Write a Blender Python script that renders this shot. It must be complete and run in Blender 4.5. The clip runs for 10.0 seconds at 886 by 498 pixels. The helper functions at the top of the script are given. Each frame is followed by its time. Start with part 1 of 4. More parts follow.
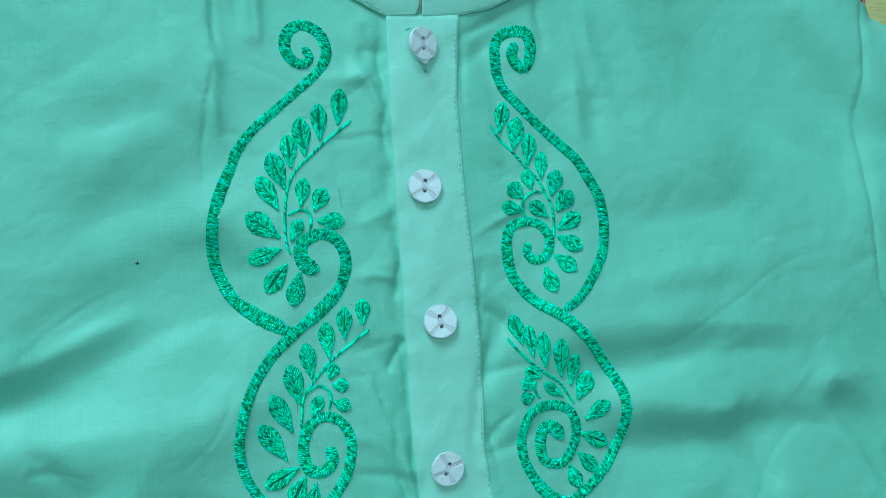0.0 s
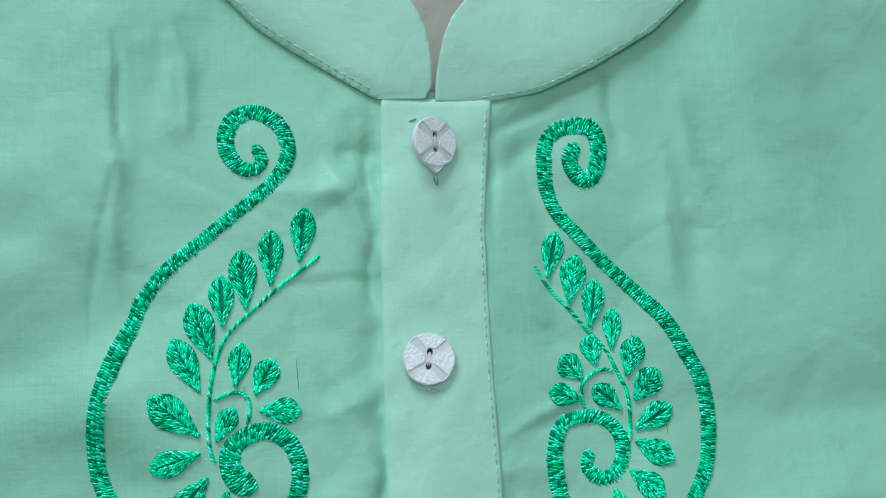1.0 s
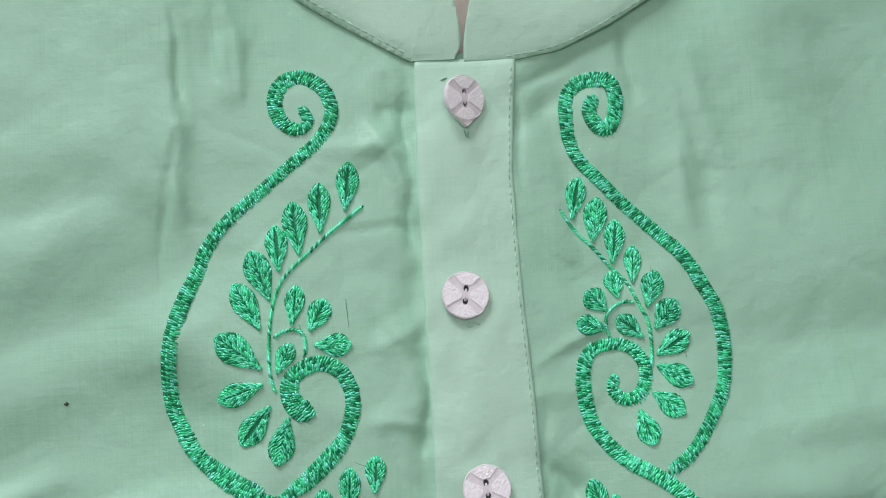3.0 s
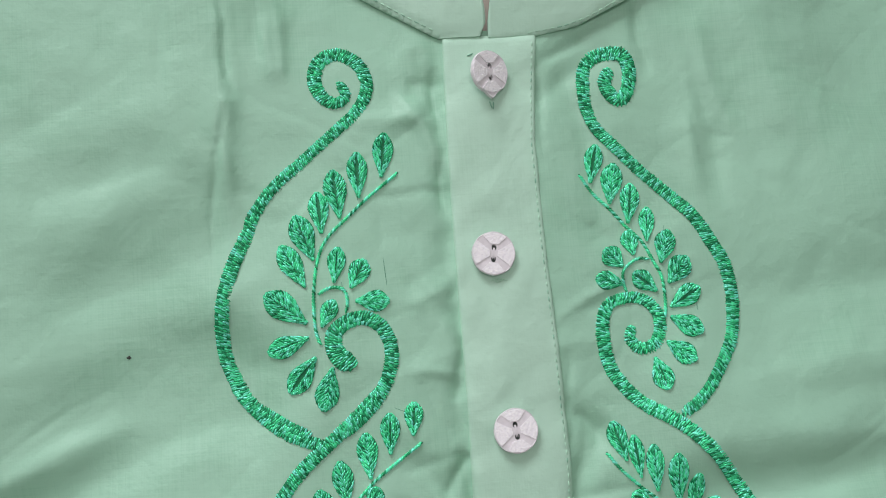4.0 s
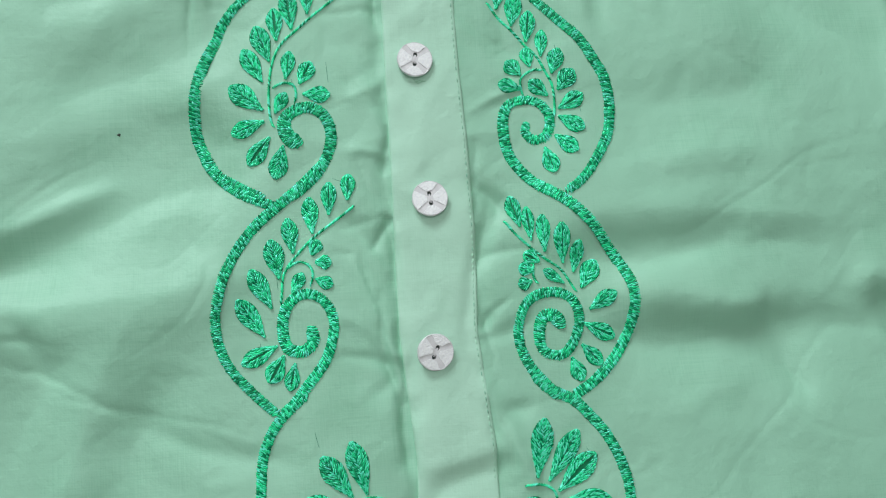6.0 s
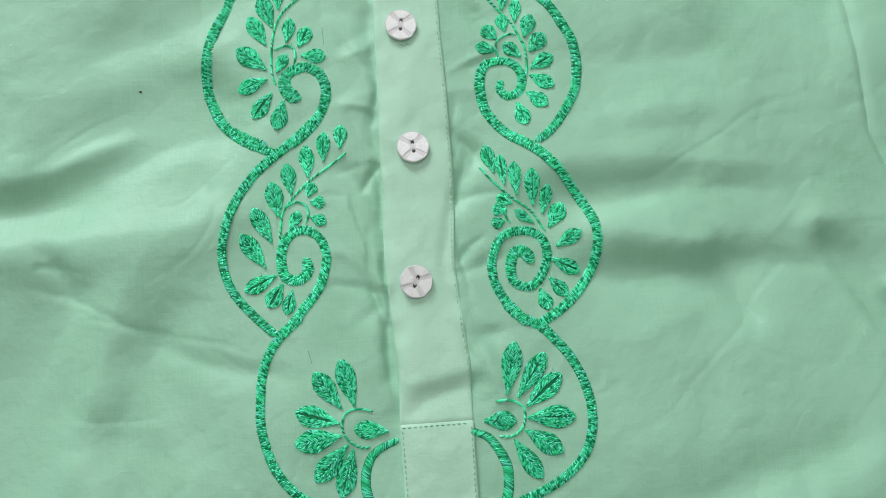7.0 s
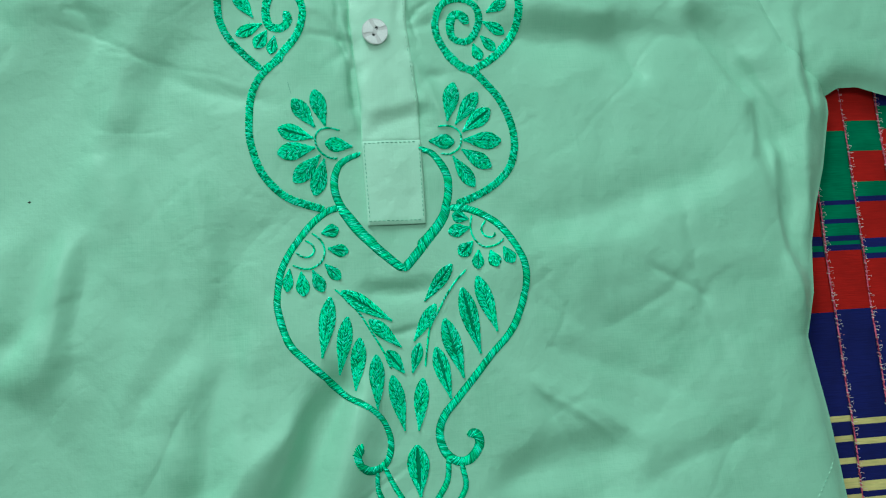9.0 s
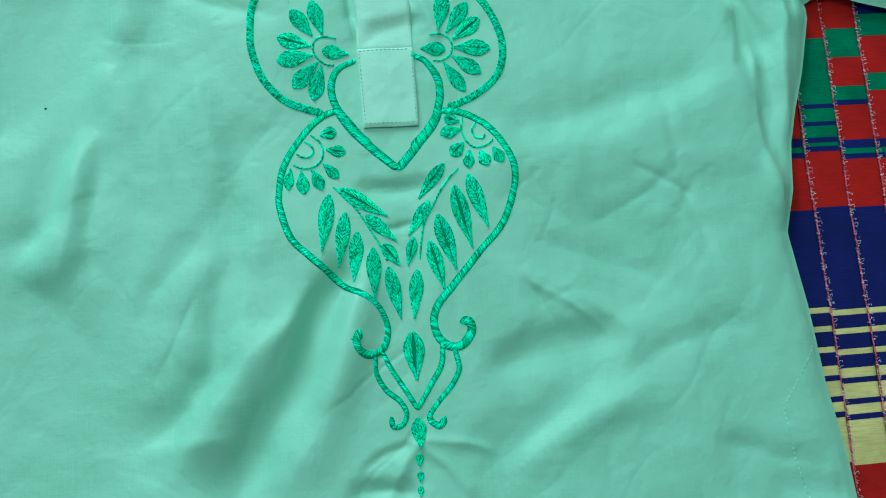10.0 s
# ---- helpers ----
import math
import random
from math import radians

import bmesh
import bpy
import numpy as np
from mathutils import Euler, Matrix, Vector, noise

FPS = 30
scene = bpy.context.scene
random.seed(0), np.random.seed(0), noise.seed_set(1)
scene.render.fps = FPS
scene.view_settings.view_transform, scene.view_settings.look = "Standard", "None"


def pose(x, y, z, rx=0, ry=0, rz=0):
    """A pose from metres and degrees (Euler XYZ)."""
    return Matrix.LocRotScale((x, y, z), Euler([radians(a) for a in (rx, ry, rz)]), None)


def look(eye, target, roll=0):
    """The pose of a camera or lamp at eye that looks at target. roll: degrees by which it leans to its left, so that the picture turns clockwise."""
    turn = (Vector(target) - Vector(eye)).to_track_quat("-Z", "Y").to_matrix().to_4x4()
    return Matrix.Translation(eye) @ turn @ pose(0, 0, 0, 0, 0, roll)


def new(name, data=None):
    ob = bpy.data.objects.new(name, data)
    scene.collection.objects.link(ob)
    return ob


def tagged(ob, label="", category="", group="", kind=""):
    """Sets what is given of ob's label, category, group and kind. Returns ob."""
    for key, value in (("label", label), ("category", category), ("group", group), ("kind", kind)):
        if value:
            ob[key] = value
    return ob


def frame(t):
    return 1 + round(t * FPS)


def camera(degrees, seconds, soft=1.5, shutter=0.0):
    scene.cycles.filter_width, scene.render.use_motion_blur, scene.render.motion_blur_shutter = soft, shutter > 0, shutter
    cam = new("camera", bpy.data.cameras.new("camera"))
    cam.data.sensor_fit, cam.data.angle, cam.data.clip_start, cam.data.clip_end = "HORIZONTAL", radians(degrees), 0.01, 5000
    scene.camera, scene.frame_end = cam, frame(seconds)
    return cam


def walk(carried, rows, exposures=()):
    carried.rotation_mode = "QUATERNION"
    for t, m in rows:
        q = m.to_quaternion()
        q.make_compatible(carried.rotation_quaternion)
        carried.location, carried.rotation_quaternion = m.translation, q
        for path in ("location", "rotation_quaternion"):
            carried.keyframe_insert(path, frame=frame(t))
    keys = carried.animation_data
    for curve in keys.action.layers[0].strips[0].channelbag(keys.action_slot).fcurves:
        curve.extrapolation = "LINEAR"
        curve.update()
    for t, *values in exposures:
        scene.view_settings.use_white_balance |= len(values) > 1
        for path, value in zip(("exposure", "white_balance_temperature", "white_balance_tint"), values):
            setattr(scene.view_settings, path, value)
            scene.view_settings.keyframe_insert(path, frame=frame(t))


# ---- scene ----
# Camera: metres, with degrees about x, y and z.
cam = camera(48.0, 10.0, soft=1.1)
PATH = [
    (0, -0.0825, -0.0466, 0.3812, 4.25, -12.70, -4.94),
    (0.5, -0.0400, -0.0090, 0.2840, 1.16, -11.28, -1.39),
    (1, -0.0338, -0.0102, 0.2540, 8.95, -8.30, -2.74),
    (1.5, -0.0329, -0.0070, 0.2553, 7.28, -6.66, -2.39),
    (2, -0.0321, -0.0114, 0.2617, 6.77, -7.31, -3.54),
    (2.5, -0.0401, -0.0154, 0.2747, 6.38, -7.39, -4.45),
    (2.7, -0.0372, -0.0207, 0.2758, 8.21, -6.51, -4.19),
    (3.8, -0.0434, -0.0289, 0.2910, 8.29, -5.65, -5.01),
    (4, -0.0495, -0.0349, 0.2981, 7.71, -5.93, -5.04),
    (4.5, -0.0507, -0.0464, 0.3161, 7.32, -7.36, -4.59),
    (5, -0.0461, -0.0666, 0.3360, 6.56, -7.44, -3.56),
    (5.5, -0.0393, -0.0883, 0.3552, 7.36, -7.44, -4.01),
    (5.7, -0.0443, -0.1000, 0.3551, 7.47, -7.41, -4.15),
    (6.8, -0.0224, -0.1665, 0.3976, 11.82, -3.46, -4.81),
    (7, -0.0219, -0.1633, 0.4016, 9.73, -4.06, -3.94),
    (7.5, -0.0288, -0.1885, 0.4011, 9.96, -3.35, -5.09),
    (8, -0.0550, -0.2428, 0.4280, 12.38, -4.71, -7.50),
    (8.5, -0.0575, -0.2851, 0.4793, 12.44, -6.27, -7.39),
    (9, -0.0568, -0.3102, 0.4742, 11.12, -9.06, -4.47),
    (9.5, -0.0272, -0.3325, 0.4907, 12.07, -5.69, -8.30),
    (10, -0.0489, -0.3603, 0.4943, 10.45, -7.64, -5.09),
]
EXPOSURES = [
    (0, -0.63, 4350, -28),
    (0.5, -0.64, 4800, -18),
    (1, -0.56, 5450, -2),
    (1.5, -0.52, 5850, 12),
    (2, -0.53, 6150, 20),
    (2.5, -0.52, 6300, 22),
    (3.9, -0.58, 6500, 20),
    (4.5, -0.56, 6500, 20),
    (5, -0.58, 6400, 12),
    (5.5, -0.53, 6100, 6),
    (7, -0.39, 6450, 8),
    (7.5, -0.43, 6450, 2),
    (8, -0.38, 6900, 4),
    (8.5, -0.38, 6500, -10),
    (9, -0.43, 5700, -18),
    (9.5, -0.39, 5200, -24),
    (10, -0.29, 5000, -24),
]
walk(cam, [(t, pose(x, y, z, rx, ry, rz)) for t, x, y, z, rx, ry, rz in PATH], EXPOSURES)

# ---- light: two unseen lamps, one under the ceiling, one beyond the collar ----
world = bpy.data.worlds.new("world")
scene.world = world
world.use_nodes = True
world.node_tree.nodes["Background"].inputs[0].default_value = (0.75, 0.85, 1.0, 1)
world.node_tree.nodes["Background"].inputs[1].default_value = 0.05


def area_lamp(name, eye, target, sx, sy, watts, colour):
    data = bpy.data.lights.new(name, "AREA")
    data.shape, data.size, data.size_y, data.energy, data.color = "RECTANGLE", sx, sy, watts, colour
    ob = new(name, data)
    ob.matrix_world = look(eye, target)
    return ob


# Overhead lamp assumed from the glints on the threads.
area_lamp("unseen_overhead_light", (-0.25, 0.2, 2.12), (0.0, -0.15, 0.0), 0.7, 0.35, 12.0, (1.0, 0.985, 0.95))
# Key lamp added low beyond the collar to shade the folds; no window known.
area_lamp("unseen_key_light", (-0.85, 2.02, 1.2), (0.0, -0.15, 0.0), 1.0, 1.0, 69.0, (0.97, 0.99, 1.0))


# ---- materials ----
def material(name, base, rough=0.6, sheen=0.0, metal=0.0, coat=0.0):
    mat = bpy.data.materials.new(name)
    mat.use_nodes = True
    tree = mat.node_tree
    bsdf = tree.nodes["Principled BSDF"]
    bsdf.inputs["Base Color"].default_value = (*base, 1)
    bsdf.inputs["Roughness"].default_value = rough
    bsdf.inputs["Metallic"].default_value = metal
    bsdf.inputs["Sheen Weight"].default_value = sheen
    bsdf.inputs["Coat Weight"].default_value = coat
    return mat, tree, bsdf


def node(tree, kind, links=(), **values):
    n = tree.nodes.new(kind)
    for key, value in values.items():
        n.inputs[key.replace("_", " ")].default_value = value
    for socket, source in links:
        tree.links.new(source, n.inputs[socket])
    return n


def ramp(tree, source, stops):
    n = tree.nodes.new("ShaderNodeValToRGB")
    while len(n.color_ramp.elements) < len(stops):
        n.color_ramp.elements.new(0.5)
    for element, (at, colour) in zip(n.color_ramp.elements, stops):
        element.position, element.color = at, (*colour, 1)
    tree.links.new(source, n.inputs[0])
    return n


def mapped(tree, scale):
    coords = node(tree, "ShaderNodeTexCoord")
    m = node(tree, "ShaderNodeMapping", [(0, coords.outputs["Object"])])
    m.inputs["Scale"].default_value = scale
    return m.outputs[0]


def cotton(name, base, deep):
    """Thin plain-woven cotton: slubs along warp and weft, soft blotches, a fine crinkle."""
    mat, tree, bsdf = material(name, base, 0.52)
    bsdf.inputs["Specular IOR Level"].default_value = 0.42
    bsdf.inputs["Sheen Weight"].default_value = 0.12
    bsdf.inputs["Sheen Roughness"].default_value = 0.45
    warp = node(tree, "ShaderNodeTexNoise", [(0, mapped(tree, (2300, 45, 60)))], Scale=1.0, Detail=3.0)
    weft = node(tree, "ShaderNodeTexNoise", [(0, mapped(tree, (45, 2300, 60)))], Scale=1.0, Detail=3.0)
    blot = node(tree, "ShaderNodeTexNoise", [(0, mapped(tree, (1, 1, 1)))], Scale=17.0, Detail=5.0, Roughness=0.6)
    cloth = node(tree, "ShaderNodeMath", [(0, warp.outputs[0]), (1, weft.outputs[0])])
    half = node(tree, "ShaderNodeMath", [(0, cloth.outputs[0])])
    half.operation = "MULTIPLY"
    half.inputs[1].default_value = 0.25
    both = node(tree, "ShaderNodeMath", [(0, blot.outputs[0]), (2, half.outputs[0])])
    both.operation = "MULTIPLY_ADD"
    both.inputs[1].default_value = 0.7
    tint = ramp(tree, both.outputs[0], [(0.40, deep), (0.60, base)])
    tree.links.new(tint.outputs[0], bsdf.inputs["Base Color"])
    crinkle = node(tree, "ShaderNodeTexNoise", [(0, mapped(tree, (1, 1, 1)))], Scale=85.0, Detail=4.0, Roughness=0.55)
    b1 = node(tree, "ShaderNodeBump", [("Height", crinkle.outputs[0])], Strength=0.42, Distance=0.0018)
    small = node(tree, "ShaderNodeTexNoise", [(0, mapped(tree, (1, 1, 1)))], Scale=240.0, Detail=3.0, Roughness=0.6)
    b3 = node(tree, "ShaderNodeBump", [("Height", small.outputs[0]), ("Normal", b1.outputs[0])], Strength=0.13, Distance=0.0006)
    b2 = node(tree, "ShaderNodeBump", [("Height", cloth.outputs[0]), ("Normal", b3.outputs[0])], Strength=0.12, Distance=0.0003)
    tree.links.new(b2.outputs[0], bsdf.inputs["Normal"])
    return mat


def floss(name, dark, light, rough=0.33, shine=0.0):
    """Shiny embroidery thread: each strand its own shade, the palest with painted glint, with fine filaments."""
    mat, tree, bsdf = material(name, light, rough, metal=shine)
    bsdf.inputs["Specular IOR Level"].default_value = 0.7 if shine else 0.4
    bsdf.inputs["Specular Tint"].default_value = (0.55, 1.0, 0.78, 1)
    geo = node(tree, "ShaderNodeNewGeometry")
    # With shine, the pale end puts the thread's highlights into the base colour.
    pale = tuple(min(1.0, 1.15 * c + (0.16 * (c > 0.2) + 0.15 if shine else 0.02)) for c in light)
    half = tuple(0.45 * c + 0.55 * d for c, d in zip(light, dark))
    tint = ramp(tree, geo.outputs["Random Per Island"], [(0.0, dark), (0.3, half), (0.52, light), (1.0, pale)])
    info = node(tree, "ShaderNodeObjectInfo")
    shade = node(tree, "ShaderNodeMapRange", [(0, info.outputs["Random"])])
    shade.inputs[3].default_value, shade.inputs[4].default_value = 0.86, 1.1
    hsv = node(tree, "ShaderNodeHueSaturation", [("Value", shade.outputs[0]), ("Color", tint.outputs[0])])
    tree.links.new(hsv.outputs[0], bsdf.inputs["Base Color"])
    fine = node(tree, "ShaderNodeTexNoise", [(0, mapped(tree, (1, 1, 1)))], Scale=3600.0, Detail=2.0)
    b = node(tree, "ShaderNodeBump", [("Height", fine.outputs[0])], Strength=0.5, Distance=0.00012)
    tree.links.new(b.outputs[0], bsdf.inputs["Normal"])
    return mat


def plain(name, base, rough, spread=0.15, size=900.0, bump=0.0001, coat=0.0):
    mat, tree, bsdf = material(name, base, rough, coat=coat)
    n = node(tree, "ShaderNodeTexNoise", [(0, mapped(tree, (1, 1, 1)))], Scale=size, Detail=3.0)
    tint = ramp(tree, n.outputs[0], [(0.3, tuple(c * (1 - spread) for c in base)), (0.7, tuple(min(1, c * (1 + spread)) for c in base))])
    tree.links.new(tint.outputs[0], bsdf.inputs["Base Color"])
    b = node(tree, "ShaderNodeBump", [("Height", n.outputs[0])], Strength=0.5, Distance=bump)
    tree.links.new(b.outputs[0], bsdf.inputs["Normal"])
    return mat


COTTON = cotton("sea_green_cotton", (0.33, 0.61, 0.445), (0.265, 0.54, 0.372))
INNER = cotton("inner_sea_green_cotton", (0.33, 0.62, 0.45), (0.28, 0.56, 0.39))
DOUBLE = cotton("doubled_sea_green_cotton", (0.455, 0.725, 0.565), (0.40, 0.67, 0.505))
LINING = cotton("greige_lining", (0.42, 0.38, 0.32), (0.36, 0.33, 0.28))
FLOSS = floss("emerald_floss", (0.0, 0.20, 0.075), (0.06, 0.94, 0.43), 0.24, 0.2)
PADDING = plain("emerald_underthread", (0.0, 0.20, 0.08), 0.7)
SEWING = floss("pale_green_thread", (0.22, 0.47, 0.34), (0.40, 0.66, 0.50), 0.5)
DARKSEW = floss("deep_green_thread", (0.12, 0.33, 0.22), (0.20, 0.46, 0.32), 0.5)
SEAM = floss("seam_shadow_thread", (0.07, 0.22, 0.15), (0.11, 0.30, 0.20), 0.6)
PEARL = plain("pearly_button_plastic", (0.75, 0.73, 0.75), 0.25, 0.08, 500.0, 0.00005, 0.4)
GLITTER = plain("etched_pearl", (0.96, 0.95, 0.99), 0.2, 0.08, 1500.0, 0.0007, 0.2)
# Near-black colour that stands in for shade inside the button holes.
HOLE_SHADE = plain("painted_hole_shade", (0.06, 0.08, 0.07), 0.8)
LINT = plain("dark_lint", (0.05, 0.06, 0.05), 0.9)
WALLPAINT = plain("pale_wall_paint", (0.50, 0.50, 0.47), 0.8, 0.04, 6.0, 0.0005)
CEILPAINT = plain("white_ceiling_paint", (0.82, 0.82, 0.80), 0.85, 0.03, 6.0, 0.0005)
FLOORMAT = plain("grey_cement_floor", (0.30, 0.29, 0.27), 0.6, 0.2, 14.0, 0.0008)


def handloom(name, base):
    """Coarse handloom cotton: ribs across each strip, uneven dye."""
    mat, tree, bsdf = material(name, base, 0.9)
    bsdf.inputs["Specular IOR Level"].default_value = 0.2
    rib = node(tree, "ShaderNodeTexNoise", [(0, mapped(tree, (90, 1700, 90)))], Scale=1.0, Detail=2.0)
    dye = node(tree, "ShaderNodeTexNoise", [(0, mapped(tree, (1, 1, 1)))], Scale=60.0, Detail=3.0)
    mixed = node(tree, "ShaderNodeMath", [(0, rib.outputs[0]), (1, dye.outputs[0])])
    mixed.operation = "MULTIPLY"
    tint = ramp(tree, mixed.outputs[0], [(0.1, tuple(0.72 * c for c in base)), (0.4, tuple(min(1, 1.12 * c) for c in base))])
    tree.links.new(tint.outputs[0], bsdf.inputs["Base Color"])
    b = node(tree, "ShaderNodeBump", [("Height", rib.outputs[0])], Strength=0.5, Distance=0.0003)
    tree.links.new(b.outputs[0], bsdf.inputs["Normal"])
    return mat


RED, GREEN = handloom("red_handloom", (0.36, 0.005, 0.004)), handloom("green_handloom", (0.008, 0.16, 0.075))
NAVY, YELLOW = handloom("navy_handloom", (0.006, 0.009, 0.105)), handloom("straw_handloom", (0.66, 0.56, 0.22))
OVERLOCK = floss("white_pink_overlock_thread", (0.55, 0.18, 0.22), (0.75, 0.68, 0.68), 0.6)
CHAIN = floss("crimson_chain_thread", (0.30, 0.02, 0.06), (0.62, 0.10, 0.20), 0.6)

MM = 0.001


def part(name, bm, mat, parent, label=""):
    data = bpy.data.meshes.new(name)
    bm.to_mesh(data)
    bm.free()
    for m in mat if isinstance(mat, tuple) else (mat,):
        data.materials.append(m)
    ob = new(name, data)
    ob.parent = parent
    return tagged(ob, label)


def mesh_part(name, verts, faces, mat, parent, label="", smooth=True):
    data = bpy.data.meshes.new(name)
    data.from_pydata(verts, [], faces)
    if smooth:
        data.polygons.foreach_set("use_smooth", [True] * len(data.polygons))
    data.materials.append(mat)
    data.update()
    ob = new(name, data)
    ob.parent = parent
    return tagged(ob, label)


def box(bm, lo, hi):
    made = bmesh.ops.create_cube(bm, size=1.0)["verts"]
    for v in made:
        v.co = Vector([lo[i] + (v.co[i] + 0.5) * (hi[i] - lo[i]) for i in range(3)])


def slab(name, lo, hi, mat, label, category):
    bm = bmesh.new()
    box(bm, lo, hi)
    ob = part(name, bm, mat, None, label)
    return tagged(ob, "", category, "", "structure")


# ---- the room ----
slab("floor", (-2.1, -2.1, -0.12), (2.1, 2.1, -0.018), FLOORMAT, "plain grey cement floor under the patchwork spread", "floor")
slab("ceiling", (-2.1, -2.1, 2.2), (2.1, 2.1, 2.3), CEILPAINT, "plain white ceiling over the room", "ceiling")
# Unseen walls close the room; the north opening is added for the key lamp.
for wall, lo, hi in (("wall_north", (-0.3, 2.0, -0.018), (2.1, 2.1, 2.2)), ("wall_north_end", (-2.1, 2.0, -0.018), (-1.4, 2.1, 2.2)),
                     ("wall_north_sill", (-1.4, 2.0, -0.018), (-0.3, 2.1, 0.65)), ("wall_north_lintel", (-1.4, 2.0, 1.75), (-0.3, 2.1, 2.2)),
                     ("wall_south", (-2.1, -2.1, -0.018), (2.1, -2.0, 2.2)), ("wall_east", (2.0, -2.0, -0.018), (2.1, 2.0, 2.2)),
                     ("wall_west", (-2.1, -2.0, -0.018), (-2.0, 2.0, 2.2))):
    slab(wall, lo, hi, WALLPAINT, "plain pale painted wall of the room", "wall")

# ---- relief of the laid-out cloth, in millimetres ----
FOLDS = []
AXIS = 3.0


def fold(x0, y0, x1, y1, half, rise):
    # The shaded flank lies beside a fold's crest, so the crest is set that far from the lamp.
    ux, uy = y1 - y0, x0 - x1
    size = math.hypot(ux, uy)
    ux, uy = ux / size, uy / size
    off = 0.65 * half * (0.38 * ux - 0.92 * uy)
    FOLDS.append((x0 + off * ux, y0 + off * uy, x1 + off * ux, y1 + off * uy, half, (1.7 if half >= 8 else 1.4) * rise))


CREASES = []


def crease(x0, y0, x1, y1, half, rise):
    """A sharp pressed line in the cloth, its sides falling off straight."""
    CREASES.append((x0, y0, x1, y1, half, rise))


fold(-80, 77, -77, 52, 2.5, 0.7)
fold(-77, 52, -85, -9, 2.5, 0.6)
fold(-82, 87, -81, 35, 4, 0.7)
fold(-96, 83, -95, 47, 6, 0.6)
fold(-85, 20, -123, 0, 13, -4)
fold(-87, 0, -134, -32, 16, 3.5)
fold(-80, -25, -144, -43, 10, -4.5)
fold(-77, -34, -144, -58, 14, 3)
fold(-86, -18, -120, -30, 10, -2)
fold(68, 55, 74, 17, 4, -0.8)
fold(64, 55, 69, 19, 4, 1.2)
fold(92, 72, 119, 5, 14, 2.5)
fold(123, 71, 152, 21, 16, -3.5)
fold(147, 72, 189, 14, 14, -4)
fold(177, 72, 210, 28, 10, 3)
fold(62, -70, 138, -76, 10, -3.5)
fold(57, -59, 140, -60, 12, 2.5)
fold(-175, -70, -141, -58, 9, -5)
fold(-141, -58, -85, -39, 10, -5)
fold(-161, -46, -99, -33, 13, 4)
fold(-162, -82, -85, -71, 13, 4)
fold(-149, -90, -136, -105, 4, -2)
fold(77, -107, 133, -107, 10, -4.5)
fold(133, -107, 192, -106, 11, -5)
fold(84, -90, 172, -94, 12, 4)
fold(129, -103, 139, -131, 5, -2.2)
fold(172, -92, 192, -108, 7, 2.5)
fold(83, -80, 131, -66, 9, 1.6)
fold(63, -221, 178, -186, 14, 2.5)
fold(77, -205, 163, -182, 10, -1.8)
fold(-120, -106, -151, -180, 12, 2.5)
fold(-138, -107, -168, -152, 9, -2)
fold(20, -58, 13, -102, 2.5, -1.2)
fold(-25, -85, -11, -138, 2.2, 1.2)
fold(27, -56, 18, -76, 3, -1.4)
fold(38, -97, 15, -107, 3, -0.8)
fold(18, -126, 29, -157, 3, 1.4)
fold(179, -105, 201, -134, 8, -6)
fold(201, -134, 212, -166, 7, -7)
fold(212, -166, 210, -230, 7, -4)
fold(191, -111, 221, -157, 6, 3)
fold(228, -112, 229, -157, 4, 2)
fold(229, -157, 223, -225, 4, 2)
fold(236, -102, 233, -144, 3, -2)
fold(200, -140, 195, -175, 3, 1)
fold(172, -111, 200, -144, 6, 3)
fold(-29, -284, -57, -334, 6, -5)
fold(-18, -288, -42, -336, 9, 3.5)
fold(-86, -283, -100, -331, 8, -2.5)
fold(-73, -271, -82, -312, 8, 2)
fold(-155, -197, -165, -265, 10, 2.5)
fold(-145, -203, -148, -266, 9, -2.5)
fold(-102, -126, -62, -144, 4, -1.4)
fold(-28, -285, -41, -304, 6, -5)
fold(-41, -304, -77, -367, 8, -5)
fold(-77, -367, -89, -388, 8, -4)
fold(-57, -303, -106, -354, 10, 4)
fold(-24, -305, -56, -369, 10, 3)
fold(-156, -197, -184, -255, 10, -3)
fold(-146, -200, -174, -272, 10, 2.5)
fold(-91, -325, -132, -357, 7, -3)
fold(-139, -345, -114, -353, 12, -3)
fold(-145, -361, -87, -358, 5, 1.2)
fold(44, -372, 94, -337, 12, -2.8)
fold(57, -329, 102, -324, 9, -2.5)
fold(61, -377, 111, -350, 9, 2.5)
fold(72, -235, 91, -260, 2.5, -0.6)
fold(93, -245, 175, -218, 12, 0.9)
fold(7, -372, 28, -393, 2.5, 1.2)
fold(2, -371, -12, -394, 2.5, 1.2)
fold(12, -367, 38, -375, 2.5, 1.2)
fold(-3, -371, -21, -378, 2.5, -1.2)
fold(-25, -390, -3, -390, 5, -3)
fold(-9, -240, 17, -240, 4, -2.5)
fold(-1, -261, 11, -260, 1.6, -1)
fold(202, -144, 211, -236, 4, 2)
fold(211, -236, 216, -277, 4, 1.6)
fold(204, -154, 215, -233, 5, -2.5)
fold(167, -384, 215, -394, 6, -1.6)
fold(195, -403, 224, -414, 8, -2)
fold(-25, 54, -11, 54, 5, -1.2)
fold(-24, 49, -11, 28, 2.5, 1.2)
fold(16, 53, 39, 62, 5, -1.4)
fold(-84, 84, -84, 3, 5, 0.7)
fold(-68, 84, -63, 62, 3, 1.2)
fold(-49, 93, -26, 70, 6, -1)
fold(-67, 85, -66, 68, 2, -0.8)
fold(-63, 86, -60, 63, 2, 0.9)
fold(54, 76, 54, 57, 1.8, -0.9)
fold(72, 66, 79, 38, 3, 0.9)
fold(-22, -4, -13, -30, 3, 0.5)
